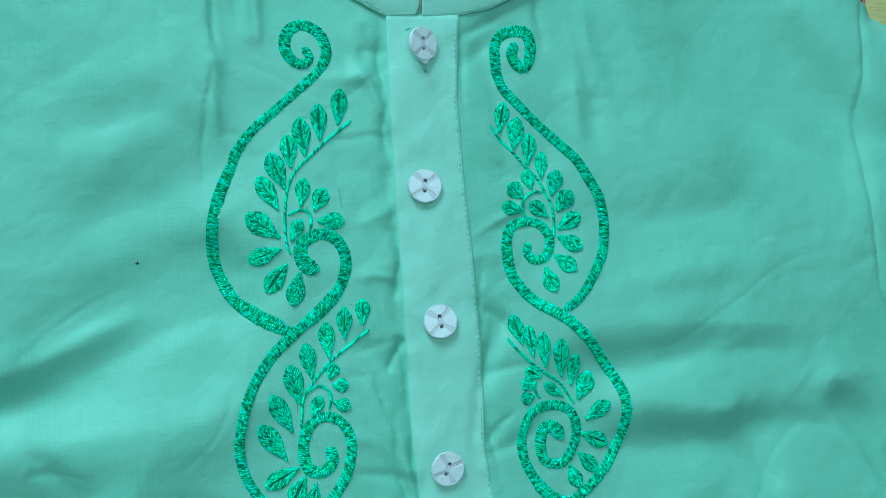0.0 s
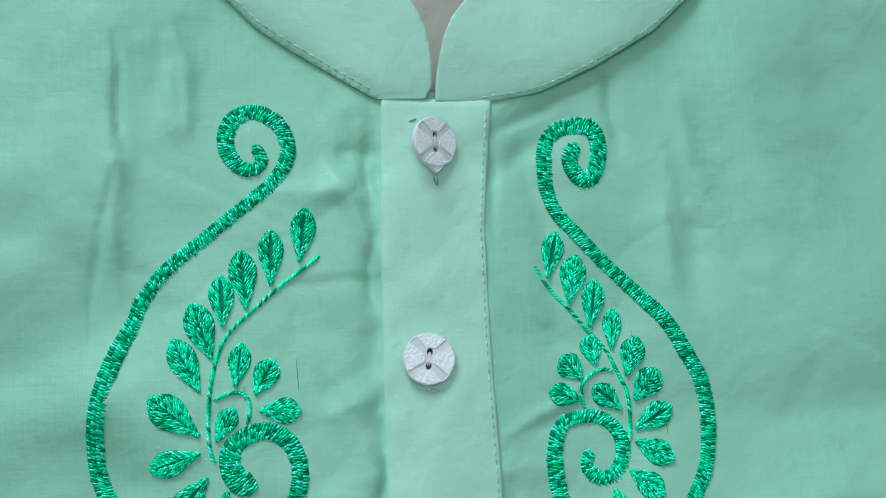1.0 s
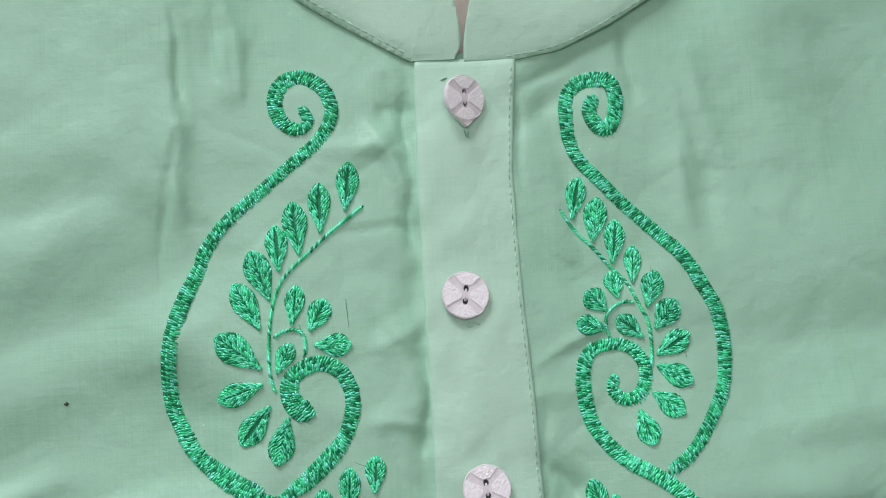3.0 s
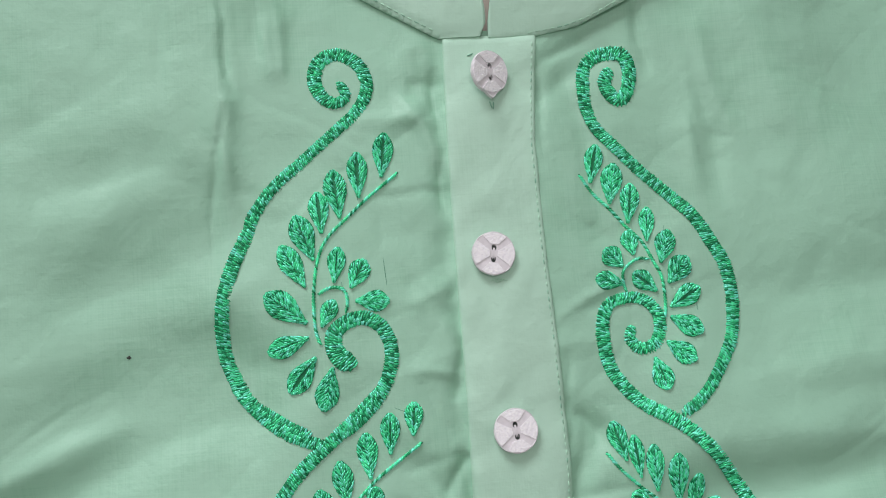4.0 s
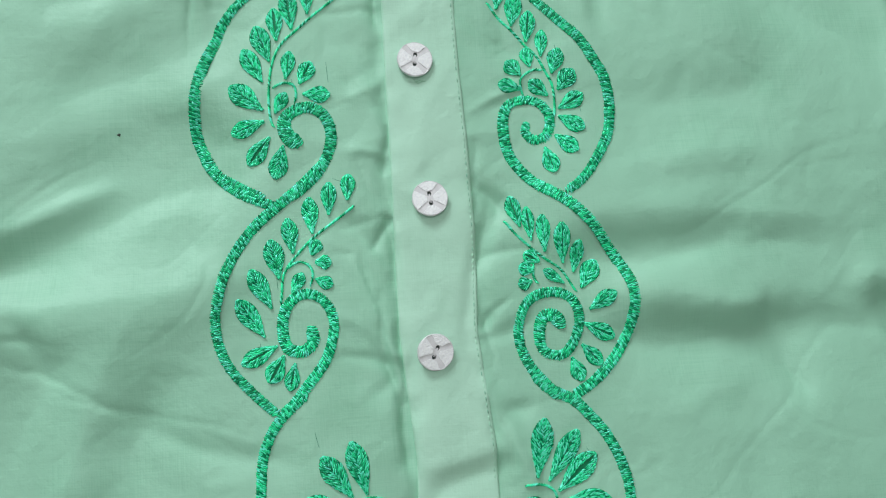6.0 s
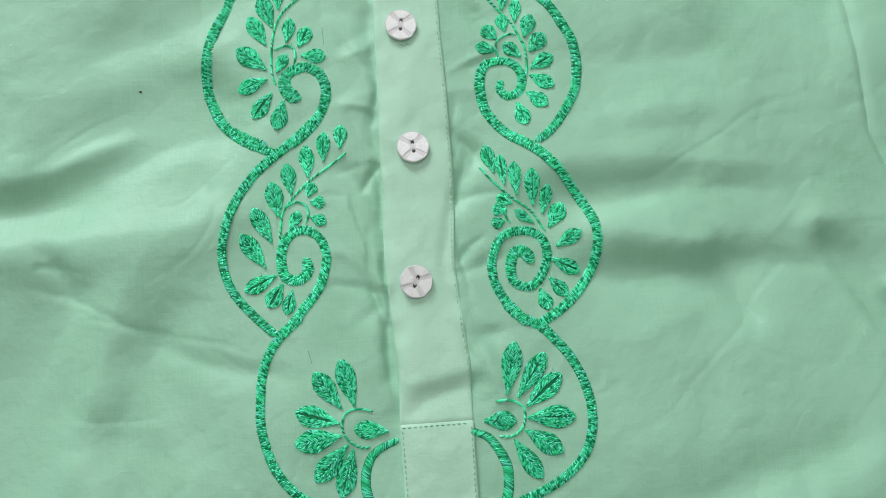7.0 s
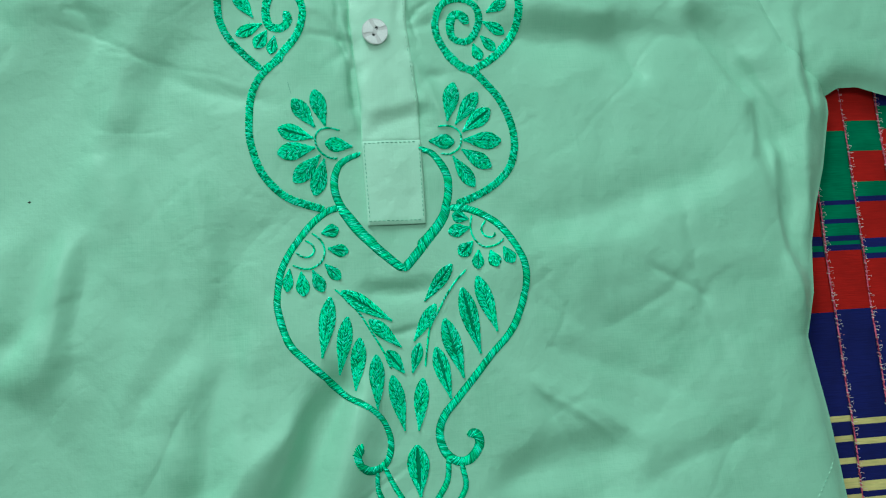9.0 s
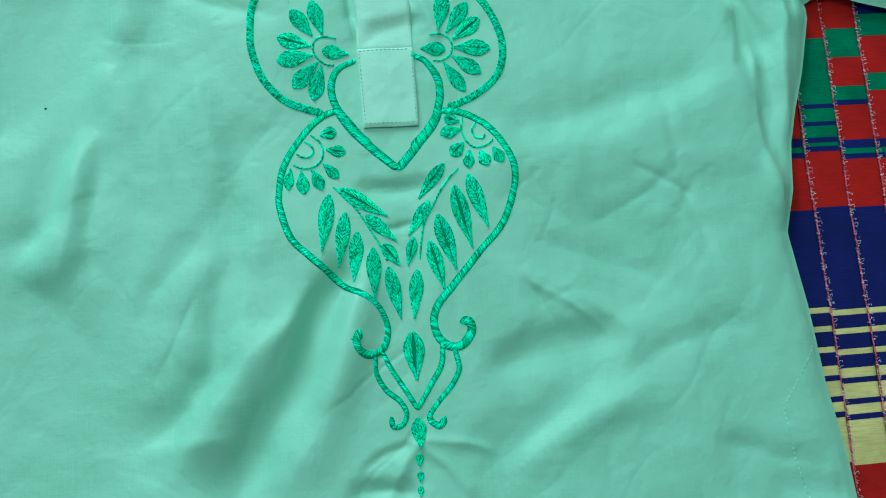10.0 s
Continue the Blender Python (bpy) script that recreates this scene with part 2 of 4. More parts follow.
fold(30, 52, 33, 10, 3, -0.8)
fold(20, 12, 31, -4, 3, 0.4)
fold(19, -47, 29, -59, 3, -1.2)
fold(-132, 33, -103, 39, 8, -1.2)
fold(78, -10, 134, -6, 10, -1.3)
fold(81, -37, 138, -33, 9, 1.3)
fold(89, -275, 156, -307, 6, -1.2)
fold(70, -289, 115, -316, 5, 1)
fold(109, -262, 149, -239, 3, -0.5)
fold(118, -339, 176, -320, 7, -1.4)
fold(-120, -172, -101, -235, 7, -1.6)
fold(-106, -163, -84, -227, 7, 1.4)
fold(-174, -284, -141, -319, 6, -1.4)
fold(-127, -298, -104, -263, 6, -1.4)
fold(-144, -54, -89, -30, 22, -4)
fold(-134, -21, -87, -2, 18, -2.5)
fold(-179, -294, -140, -369, 24, -4)
fold(-188, -192, -155, -152, 20, -3)
fold(-167, -125, -175, -186, 22, -3.5)
fold(-126, -156, -103, -121, 14, -2.2)
fold(-102, -260, -75, -212, 14, -2)
fold(-8, -158, 20, -150, 5, -1.6)
fold(-5, -148, 19, -143, 4, 1)
fold(-10, -114, -10, -154, 2.4, -1.5)
fold(134, -238, 159, -249, 2, -0.7)
fold(154, -208, 166, -277, 3, -0.8)
fold(69, -297, 86, -336, 2, -0.9)
fold(75, -295, 103, -319, 2, 0.8)
fold(-79, -252, -74, -302, 9, -2.2)
fold(-175, -253, -160, -213, 7, -2.4)
fold(-133, -248, -144, -332, 10, -2.2)
fold(56, -329, 103, -319, 8, -2.2)

# The front draws in along the placket's free edge.
for y in range(60, -160, -22):
    fold(-14.0 + random.uniform(-1, 1), y + 10, -14.0 + random.uniform(-1, 1), y - 10, random.uniform(1.8, 3.0), -random.uniform(0.5, 1.2))

# Small puckers along both edges of the placket.
for n in range(24):
    y, side = random.uniform(-160, 60), random.choice((-1, 1))
    x = 3 + side * random.uniform(15, 18)
    fold(x, y, x + side * random.uniform(8, 22), y + random.uniform(-12, 16), random.uniform(1.6, 3.2), random.choice((-1, 1)) * random.uniform(0.25, 0.8))

# Sharp creases: the pleats beside the neck, the drawn cloth along the placket, pressed lines in the body.
crease(-78, 88, -77, 53, 0.9, -2.0)
crease(-80, 52, -83, 0, 0.9, -1.9)
crease(-96, 84, -95, 50, 1.55, -0.62)
crease(-28, 69, -11, 31, 1.24, -0.56)
crease(64, 52, 73, 21, 0.93, -0.68)
crease(54, 78, 53, 64, 0.87, -0.5)
crease(52, 73, 21, 61, 2.48, -1.12)
crease(-22, 55, -10, 55, 2.17, -1.12)
crease(-29, 21, -27, 13, 0.62, -0.37)
crease(-29, -58, -15, -78, 1.36, -0.81)
crease(22, -48, 17, -63, 1.12, -0.56)
crease(27, -92, 16, -101, 1.36, -0.87)
crease(-28, -67, -13, -109, 1.1, -1.6)
crease(-20, -85, -10, -147, 1.1, -2.0)
crease(19, -46, 28, -61, 0.99, -0.56)
crease(18, -83, 29, -59, 1.36, -0.62)
crease(16, -102, 31, -91, 1.36, -0.74)
crease(16, -128, 22, -147, 0.99, -0.68)
crease(20, -122, 28, -150, 0.87, -0.43)
crease(133, -121, 142, -135, 1.86, -0.87)
crease(174, -96, 190, -127, 3.2, -3.0)
crease(-149, -94, -129, -100, 1.24, -0.56)
crease(-140, -109, -66, -138, 0.99, -0.68)
crease(-88, -131, -66, -142, 0.99, -0.56)
crease(-40, -287, -65, -336, 1.86, -1.12)
crease(-65, -336, -84, -376, 1.86, -0.99)
crease(70, -296, 92, -330, 0.99, -0.37)
crease(-11, -240, 12, -241, 1.55, -0.74)
crease(-3, -262, 12, -262, 0.93, -0.5)
crease(60, -250, 78, -236, 0.99, -0.43)
crease(-12, -59, -22, -71, 1.9, -2.6)
crease(-26, -36, -16, -56, 1.1, -0.7)
crease(-12, -59, -34, -62, 1.5, -0.8)
crease(-37, -70, -27, -73, 1.3, -0.8)
crease(27, -45, 32, -50, 0.9, -0.6)
crease(20, -50, 29, -57, 2, -1.3)
crease(-24, -96, -11, -136, 0.9, -1.5)
crease(-12, -125, -10, -154, 1, -1.6)
crease(21, -132, 27, -155, 0.9, -1)
crease(16, -103, 22, -97, 1.8, -1.4)
crease(171, -92, 195, -135, 3, -2.4)
crease(132, -117, 138, -132, 2.4, -1.2)
crease(-156, -101, -111, -123, 1, -1)
crease(-152, -94, -142, -97, 1.6, -1)
crease(9, 59, 17, 48, 2.2, -1.2)
crease(-19, 66, -13, 51, 2, -1)
crease(-78, 74, -76, 53, 0.8, -1.6)
crease(-97, -291, -121, -330, 2.2, -1.2)
crease(88, -245, 77, -275, 1.2, -0.5)
crease(71, -247, 90, -266, 1.2, -0.5)
# The cloth drops away along the free edge of the placket.
for y0, y1 in ((60, 38), (34, 12), (-24, -44), (-58, -84), (-96, -124), (-122, -158)):
    crease(-12.6, y0, -13.8, y1, 1.0, -1.9)
for y0, y1 in ((58, 30), (-30, -62), (-84, -118), (-122, -160)):
    crease(19.2, y0, 19.6, y1, 1.0, -1.3)
# The stitching pulls the cloth beside the scrolls into tiny ticks.
for n in range(70):
    y, side = random.uniform(-330, 50), random.choice((-1, 1))
    x = AXIS + side * random.uniform(64, 84)
    crease(x, y, x + side * random.uniform(3, 9), y + random.uniform(-2.5, 2.5), random.uniform(0.8, 1.3), random.uniform(-0.45, 0.25))

# The outline of the laid garment: neck, shoulder, sleeve, armpit, flaring side, hem.
NECK = [(4, 66), (18, 66.5), (33, 69), (49, 76), (66, 86), (79, 98), (88, 116)]
NECK_LEFT = [(-84, 117), (-66, 109), (-49, 95), (-42, 88), (-35, 83), (-26, 77), (-19, 72.4), (-11, 67.8), (2, 66)]
ARMHOLE = [(206, 72), (197, 20), (200, -55), (222, -116), (247, -145)]
SLEEVE = [(214, 66), (330, 12), (350, -165), (304, -151), (280, -145), (266, -140.5), (254, -141)]
SIDE = [(247, -154), (239, -185.5), (232, -205), (226, -226), (223, -253), (216, -276), (221.5, -316), (225, -358), (231, -395.5), (233, -421), (240, -472), (248, -542)]


def mirrored(points):
    return [(2 * AXIS - x, y) for x, y in reversed(points)]


HEMS = SLEEVE + ARMHOLE[-1:] + SIDE


def to_line(x, y, line):
    """Distance to a polyline, and the nearest point on it."""
    best, bx, by = np.full(np.shape(x), 1e9), np.zeros(np.shape(x)), np.zeros(np.shape(x))
    for (ax, ay), (cx, cy) in zip(line, line[1:]):
        dx, dy = cx - ax, cy - ay
        s = np.clip(((x - ax) * dx + (y - ay) * dy) / (dx * dx + dy * dy + 1e-9), 0, 1)
        px, py = ax + s * dx, ay + s * dy
        d = np.hypot(x - px, y - py)
        near = d < best
        best, bx, by = np.where(near, d, best), np.where(near, px, bx), np.where(near, py, by)
    return best, bx, by


def inside(x, y, poly):
    hit = np.zeros(np.shape(x), bool)
    for (ax, ay), (cx, cy) in zip(poly, poly[1:] + poly[:1]):
        if ay != cy:
            hit ^= ((ay > y) != (cy > y)) & (x < (cx - ax) * (y - ay) / (cy - ay) + ax)
    return hit


LATTICE = np.random.RandomState(4).uniform(-1, 1, (64, 64))


def lumps(x, y, size, seed):
    """Smooth random relief with lumps of about that size."""
    u, v = x / size + 7.31 * seed + 100, y / size + 3.17 * seed + 100
    i, j = np.floor(u).astype(int), np.floor(v).astype(int)
    a, b = u - i, v - j
    a, b = a * a * a * (a * (6 * a - 15) + 10), b * b * b * (b * (6 * b - 15) + 10)
    at = lambda p, q: LATTICE[p % 64, q % 64]  # noqa: E731
    return (at(i, j) * (1 - a) + at(i + 1, j) * a) * (1 - b) + (at(i, j + 1) * (1 - a) + at(i + 1, j + 1) * a) * b


def relief(x, y):
    """Height of the garment's front over its mean level."""
    x, y = np.asarray(x, float), np.asarray(y, float)
    wx, wy = x + 6 * lumps(x, y, 31, 1), y + 6 * lumps(x, y, 27, 2)
    z = 1.5 * lumps(wx, wy, 62, 3) + 1.0 * lumps(wx * 0.8 + wy * 0.6, wy * 0.8 - wx * 0.6, 29, 4) + 0.36 * lumps(wx, wy, 12, 5) + 0.07 * lumps(x, y, 4.5, 8)
    z -= 0.5 * np.exp(-((lumps(wx * 0.6 - wy * 0.8, (wx * 0.8 + wy * 0.6) * 0.45, 34, 6) / 0.08) ** 2)) * np.clip(lumps(x, y, 55, 7) + 0.1, 0, 1)
    for size, seed, deep, tilt in ((46, 12, 0.30, 0.5), (27, 13, 0.22, -0.7), (15, 14, 0.14, 1.2)):
        c, e = math.cos(tilt), math.sin(tilt)
        ridge = np.abs(lumps((wx * c - wy * e) * 0.8, (wx * e + wy * c) * 1.25, size, seed))
        z -= deep * np.exp(-ridge / 0.07) * np.clip(0.35 + 1.3 * lumps(x, y, 2.1 * size, seed + 5), 0, 1)
    flat, fx, fy = z.reshape(-1), x.reshape(-1), y.reshape(-1)
    for sharp, lines in ((False, FOLDS), (True, CREASES)):
        for x0, y0, x1, y1, half, rise in lines:
            dx, dy = x1 - x0, y1 - y0
            size = math.hypot(dx, dy) + 1e-6
            reach = 5.0 * half + 0.3 * size
            near = np.flatnonzero((fx > min(x0, x1) - reach) & (fx < max(x0, x1) + reach) & (fy > min(y0, y1) - reach) & (fy < max(y0, y1) + reach))
            if not len(near):
                continue
            px, py = fx[near], fy[near]
            along, across = ((px - x0) * dx + (py - y0) * dy) / size, ((px - x0) * dy - (py - y0) * dx) / size
            if sharp:
                across = across + 0.035 * size * np.sin(along / size * 4.0 + y0) + 0.5 * lumps(px, py, 6.0, 11)
                swell = np.sin(np.pi * np.clip(along / size, 0, 1)) ** 0.6
                flat[near] += rise * np.exp(-np.sqrt(across * across + 0.09) / half) * swell
                continue
            bend = across + 0.05 * size * np.sin(along / size * 3.0 + x0) + 0.28 * half * lumps(px, py, 2.2 * half + 4, 15)
            past = np.maximum(np.maximum(-along, along - size), 0)
            fade = np.exp(-((past / (0.8 * half + 0.12 * size)) ** 2)) * (0.75 + 0.25 * np.cos((along / size - 0.5) * 3.0))
            # The flank turned from the key lamp falls off from a keen crest, the other one gently.
            shady = bend * (-1 if (0.38 * dy + 0.92 * dx > 0) == (rise > 0) else 1)
            keen = np.exp(-(np.sqrt(bend * bend + 0.05 * half * half) - 0.22 * half) / (0.95 * half))
            flat[near] += rise * np.where(shady > 0, np.minimum(keen, 1), np.exp(-((bend / (1.25 * half)) ** 2))) * fade
    z = flat.reshape(x.shape)
    return np.where(z < 0, 7.5 * np.tanh(z / 7.5), 11.0 * np.tanh(z / 11.0))


def height(x, y):
    d = to_line(x, y, HEMS)[0]
    e = to_line(x, y, mirrored(HEMS))[0]
    d = np.minimum(d, e)
    z = relief(x, y) * np.clip(d / 9.0, 0.12, 1)
    seam = np.minimum(to_line(x, y, ARMHOLE)[0], to_line(x, y, mirrored(ARMHOLE))[0])
    z -= 1.1 * np.exp(-((seam / 1.6) ** 2))
    return z - 7.0 * np.exp(-((d / 7.0) ** 1.5))


def cloth_sheet(name, poly, step, rise, mat, parent, label, level=None):
    """A sheet of cloth inside an outline, its rim drawn onto the outline."""
    xs, ys = zip(*poly)
    gx, gy = np.meshgrid(np.arange(min(xs) - step, max(xs) + 2 * step, step), np.arange(min(ys) - step, max(ys) + 2 * step, step))
    ok = inside(gx, gy, poly)
    cell = ok[:-1, :-1] | ok[1:, :-1] | ok[:-1, 1:] | ok[1:, 1:]
    _, px, py = to_line(gx, gy, poly + poly[:1])
    gx, gy = np.where(ok, gx, px), np.where(ok, gy, py)
    z = (level or height)(gx, gy) + rise
    used = np.zeros(gx.shape, bool)
    for a in (slice(None, -1), slice(1, None)):
        for b in (slice(None, -1), slice(1, None)):
            used[a, b] |= cell
    ids = np.cumsum(used).reshape(used.shape) - 1
    verts = np.stack([gx[used], gy[used], z[used]], 1) * MM
    r, c = np.nonzero(cell)
    faces = np.stack([ids[r, c], ids[r, c + 1], ids[r + 1, c + 1], ids[r + 1, c]], 1)
    return mesh_part(name, verts.tolist(), faces.tolist(), mat, parent, label)


# ---- the kurta ----
kurta = tagged(new("kurta"), "sea-green cotton kurta with emerald embroidery, laid flat on a striped spread", "kurta")
BODY = [(x, y + 5) for x, y in NECK] + ARMHOLE + SIDE + mirrored(SIDE) + mirrored(ARMHOLE) + [(x, y + 5) for x, y in NECK_LEFT]
cloth_sheet("front_panel", BODY, 1.0, 0.0, COTTON, kurta, "creased sea-green cotton front")
ARM = ARMHOLE[:1] + SLEEVE + ARMHOLE[::-1][:-1]
cloth_sheet("sleeve", ARM, 2.0, 0.0, COTTON, kurta, "crumpled short cotton sleeve")
cloth_sheet("sleeve", mirrored(ARM), 2.0, 0.0, COTTON, kurta, "crumpled short cotton sleeve")


def lower(x, y):
    return -7.6 + 0.3 * np.sin(x / 9.0) + 0.3 * np.sin(y / 13.0)


BACK = [(x + (1.5 if x > 0 else -1.5), y - 1.0) for x, y in BODY[len(NECK):-len(NECK_LEFT)]]
cloth_sheet("back_panel", BACK + [(-86, 122), (-40, 132), (4, 134), (48, 132), (92, 122)], 6.0, -3.2, INNER, kurta, "sea-green inner side of the back", lower)
cloth_sheet("neck_lining", [(-86, 52), (92, 52), (92, 122), (48, 132), (4, 134), (-40, 132), (-86, 122)], 6.0, -2.2, LINING, kurta, "greige lining inside the neck", lower)

# Placket: a doubled strip, its edges a little wavy, closed by a stitched box at the foot.
LEFT_EDGE = [(69, -9.6), (36, -11), (0, -11.6), (-37, -11.8), (-87, -12.8), (-102, -13), (-147, -9.8), (-165, -10.6)]
RIGHT_EDGE = [(69, 20), (35, 16.6), (0, 16.4), (-32, 17.4), (-67, 17.8), (-104, 15.7), (-143, 19), (-165, 18.7)]


def edge(points, y):
    ys, xs = zip(*points[::-1])
    return np.interp(y, ys, xs)


def placket_wave(x, y):
    return 0.55 * lumps(x + 0.3 * y, y, 19.0, 9) + 0.25 * lumps(x, y - 0.4 * x, 8.0, 10)


def strip_sheet(name, y0, y1, left, right, rise, thick, mat, parent, label, nx=26, step=1.4):
    """A folded strip lying on the front: a flat top with rounded folded edges."""
    rows = int(abs(y1 - y0) / step) + 1
    y = np.linspace(y0, y1, rows)[:, None] * np.ones((1, nx + 5))
    s = np.concatenate([[0, 0, 0.008], np.linspace(0.03, 0.97, nx - 1), [0.992, 1, 1]])[None]
    low = np.concatenate([[-thick - 1.0, -0.75 * thick, -0.2 * thick], np.zeros(nx - 1), [-0.2 * thick, -0.75 * thick, -thick - 1.0]])[None]
    a, b = left(y), right(y)
    x = a + (b - a) * s
    z = height(x, y) * 0.75 + rise + thick + low + placket_wave(x, y)
    rim = np.zeros(y.shape)
    rim[[0, -1]] = 0.8 * thick
    verts = np.stack([x, y, z - rim], -1).reshape(-1, 3) * MM
    n = x.shape[1]
    faces = [(i * n + j, (i + 1) * n + j, (i + 1) * n + j + 1, i * n + j + 1) for i in range(rows - 1) for j in range(n - 1)]
    return mesh_part(name, verts.tolist(), faces, mat, parent, label)


placket = strip_sheet("placket", 69, -167, lambda y: edge(LEFT_EDGE, y), lambda y: edge(RIGHT_EDGE, y), 0.2, 0.8, DOUBLE, kurta, "paler doubled button placket")
tab = strip_sheet("placket_box", -166.2, -208.8, lambda y: -10.8 - 0.012 * (y + 166), lambda y: 18.7 + 0.008 * (y + 166), 0.9, 0.9, DOUBLE, kurta, "stitched box at the placket foot")


GX, GY = np.arange(-130.0, 130.0, 1.0), np.arange(-440.0, 130.0, 1.0)
GRID = height(*np.meshgrid(GX, GY))


def level_at(x, y):
    """The front's height from a fine table of it."""
    if not (GX[0] < x < GX[-1] and GY[0] < y < GY[-1]):
        return float(height(x, y))
    u, v = x - GX[0], y - GY[0]
    i, j = int(u), int(v)
    u, v = u - i, v - j
    return float((GRID[j, i] * (1 - u) + GRID[j, i + 1] * u) * (1 - v) + (GRID[j + 1, i] * (1 - u) + GRID[j + 1, i + 1] * u) * v)


def top_of(x, y):
    """Height of what a stitch lies on."""
    if -209 < y < -166.2 and -11 < x < 18.8:
        return level_at(x, y) * 0.75 + 1.8 + float(placket_wave(np.array(x), np.array(y)))
    if -167 < y < 69 and edge(LEFT_EDGE, y) < x < edge(RIGHT_EDGE, y):
        return level_at(x, y) * 0.75 + 1.0 + float(placket_wave(np.array(x), np.array(y)))
    return level_at(x, y)


# Stand collar: two rounded halves lying open.
def collar_level(x, y):
    lower_edge = np.minimum(to_line(x, y, NECK)[0], to_line(x, y, NECK_LEFT)[0])
    lift = 0.9 + 2.6 * np.clip((x - 30) / 30, 0, 1)
    return height(x, y) * np.exp(-lower_edge / 10.0) + lift + 4.5 * (1 - np.exp(-lower_edge / 12.0)) - 0.6 * np.exp(-((lower_edge / 1.6) ** 2)) + 0.4 * np.sin(x / 11.0 + y / 7.0)


COLLAR_R = [(4.9, 68), (17, 67.4), (33, 70.2), (49, 77.3), (66, 87.2), (79, 99), (88, 117), (60, 130), (44, 117), (30, 105), (21, 100.5), (14.5, 96), (9.9, 90.5), (7.4, 85), (6.0, 79), (5.0, 73)]
COLLAR_L = [(2.3, 68.8), (4.3, 73), (4.2, 77), (3.6, 81), (2.8, 86), (1.2, 90.6), (-2.7, 97), (-10, 103), (-22, 110), (-36, 120), (-52, 132), (-82, 118), (-70, 112), (-49, 96.3), (-42, 89), (-35, 84), (-26, 78), (-19, 73.4), (-11, 68.8)]
collar_right = cloth_sheet("collar_half", COLLAR_R, 1.2, 0.0, DOUBLE, kurta, "rounded stand-collar half lying open", collar_level)
collar_left = cloth_sheet("collar_half", COLLAR_L, 1.2, 0.0, DOUBLE, kurta, "rounded stand-collar half lying open", collar_level)
for half in (collar_left, collar_right):
    thick = half.modifiers.new("thickness", "SOLIDIFY")
    thick.thickness, thick.offset = 0.0011, -1.0


# ---- thread work ----
class Threads:
    """Gathers stitches, each a small arched strand of its own, into one mesh."""

    def __init__(self):
        self.verts, self.faces = [], []

    def strand(self, a, b, wide, tall, lift=0.0):
        a, b = np.array(a, float), np.array(b, float)
        d = b[:2] - a[:2]
        size = math.hypot(*d) + 1e-6
        side = np.array([-d[1], d[0]]) / size
        base = len(self.verts)
        for s, w, h in ((0.0, 0.45, 0.1), (0.18, 0.95, 0.8), (0.5, 1.0, 1.0), (0.82, 0.95, 0.8), (1.0, 0.45, 0.1)):
            p = a + (b - a) * s
            for o, up in ((-0.5, 0.0), (-0.28, 0.75), (0.28, 0.75), (0.5, 0.0)):
                q = p[:2] + side * o * wide * w
                self.verts.append((q[0] * MM, q[1] * MM, (p[2] + lift + tall * h * (up + 0.25 * (up > 0)) - 0.1) * MM))
        for i in range(4):
            for j in range(3):
                k = base + 4 * i + j
                self.faces.append((k, k + 4, k + 5, k + 1))

    def made(self, name, mat, parent, label=""):
        return mesh_part(name, self.verts, self.faces, mat, parent, label)


def smooth_line(points, step):
    """A Catmull-Rom curve through the points, in even steps."""
    p = [np.array(q, float) for q in points]
    p = [2 * p[0] - p[1]] + p + [2 * p[-1] - p[-2]]
    out = []
    for a, b, c, d in zip(p, p[1:], p[2:], p[3:]):
        for s in np.linspace(0, 1, 24, endpoint=False):
            out.append(0.5 * (2 * b + (c - a) * s + (2 * a - 5 * b + 4 * c - d) * s * s + (3 * b - a - 3 * c + d) * s**3))
    out.append(p[-2])
    out = np.array(out)
    length = np.concatenate([[0], np.cumsum(np.hypot(*np.diff(out, axis=0).T))])
    at = np.arange(0, length[-1], step)
    return np.stack([np.interp(at, length, out[:, 0]), np.interp(at, length, out[:, 1])], 1), at / length[-1]


def on_cloth(x, y, up=0.0):
    return (x, y, top_of(x, y) + up)


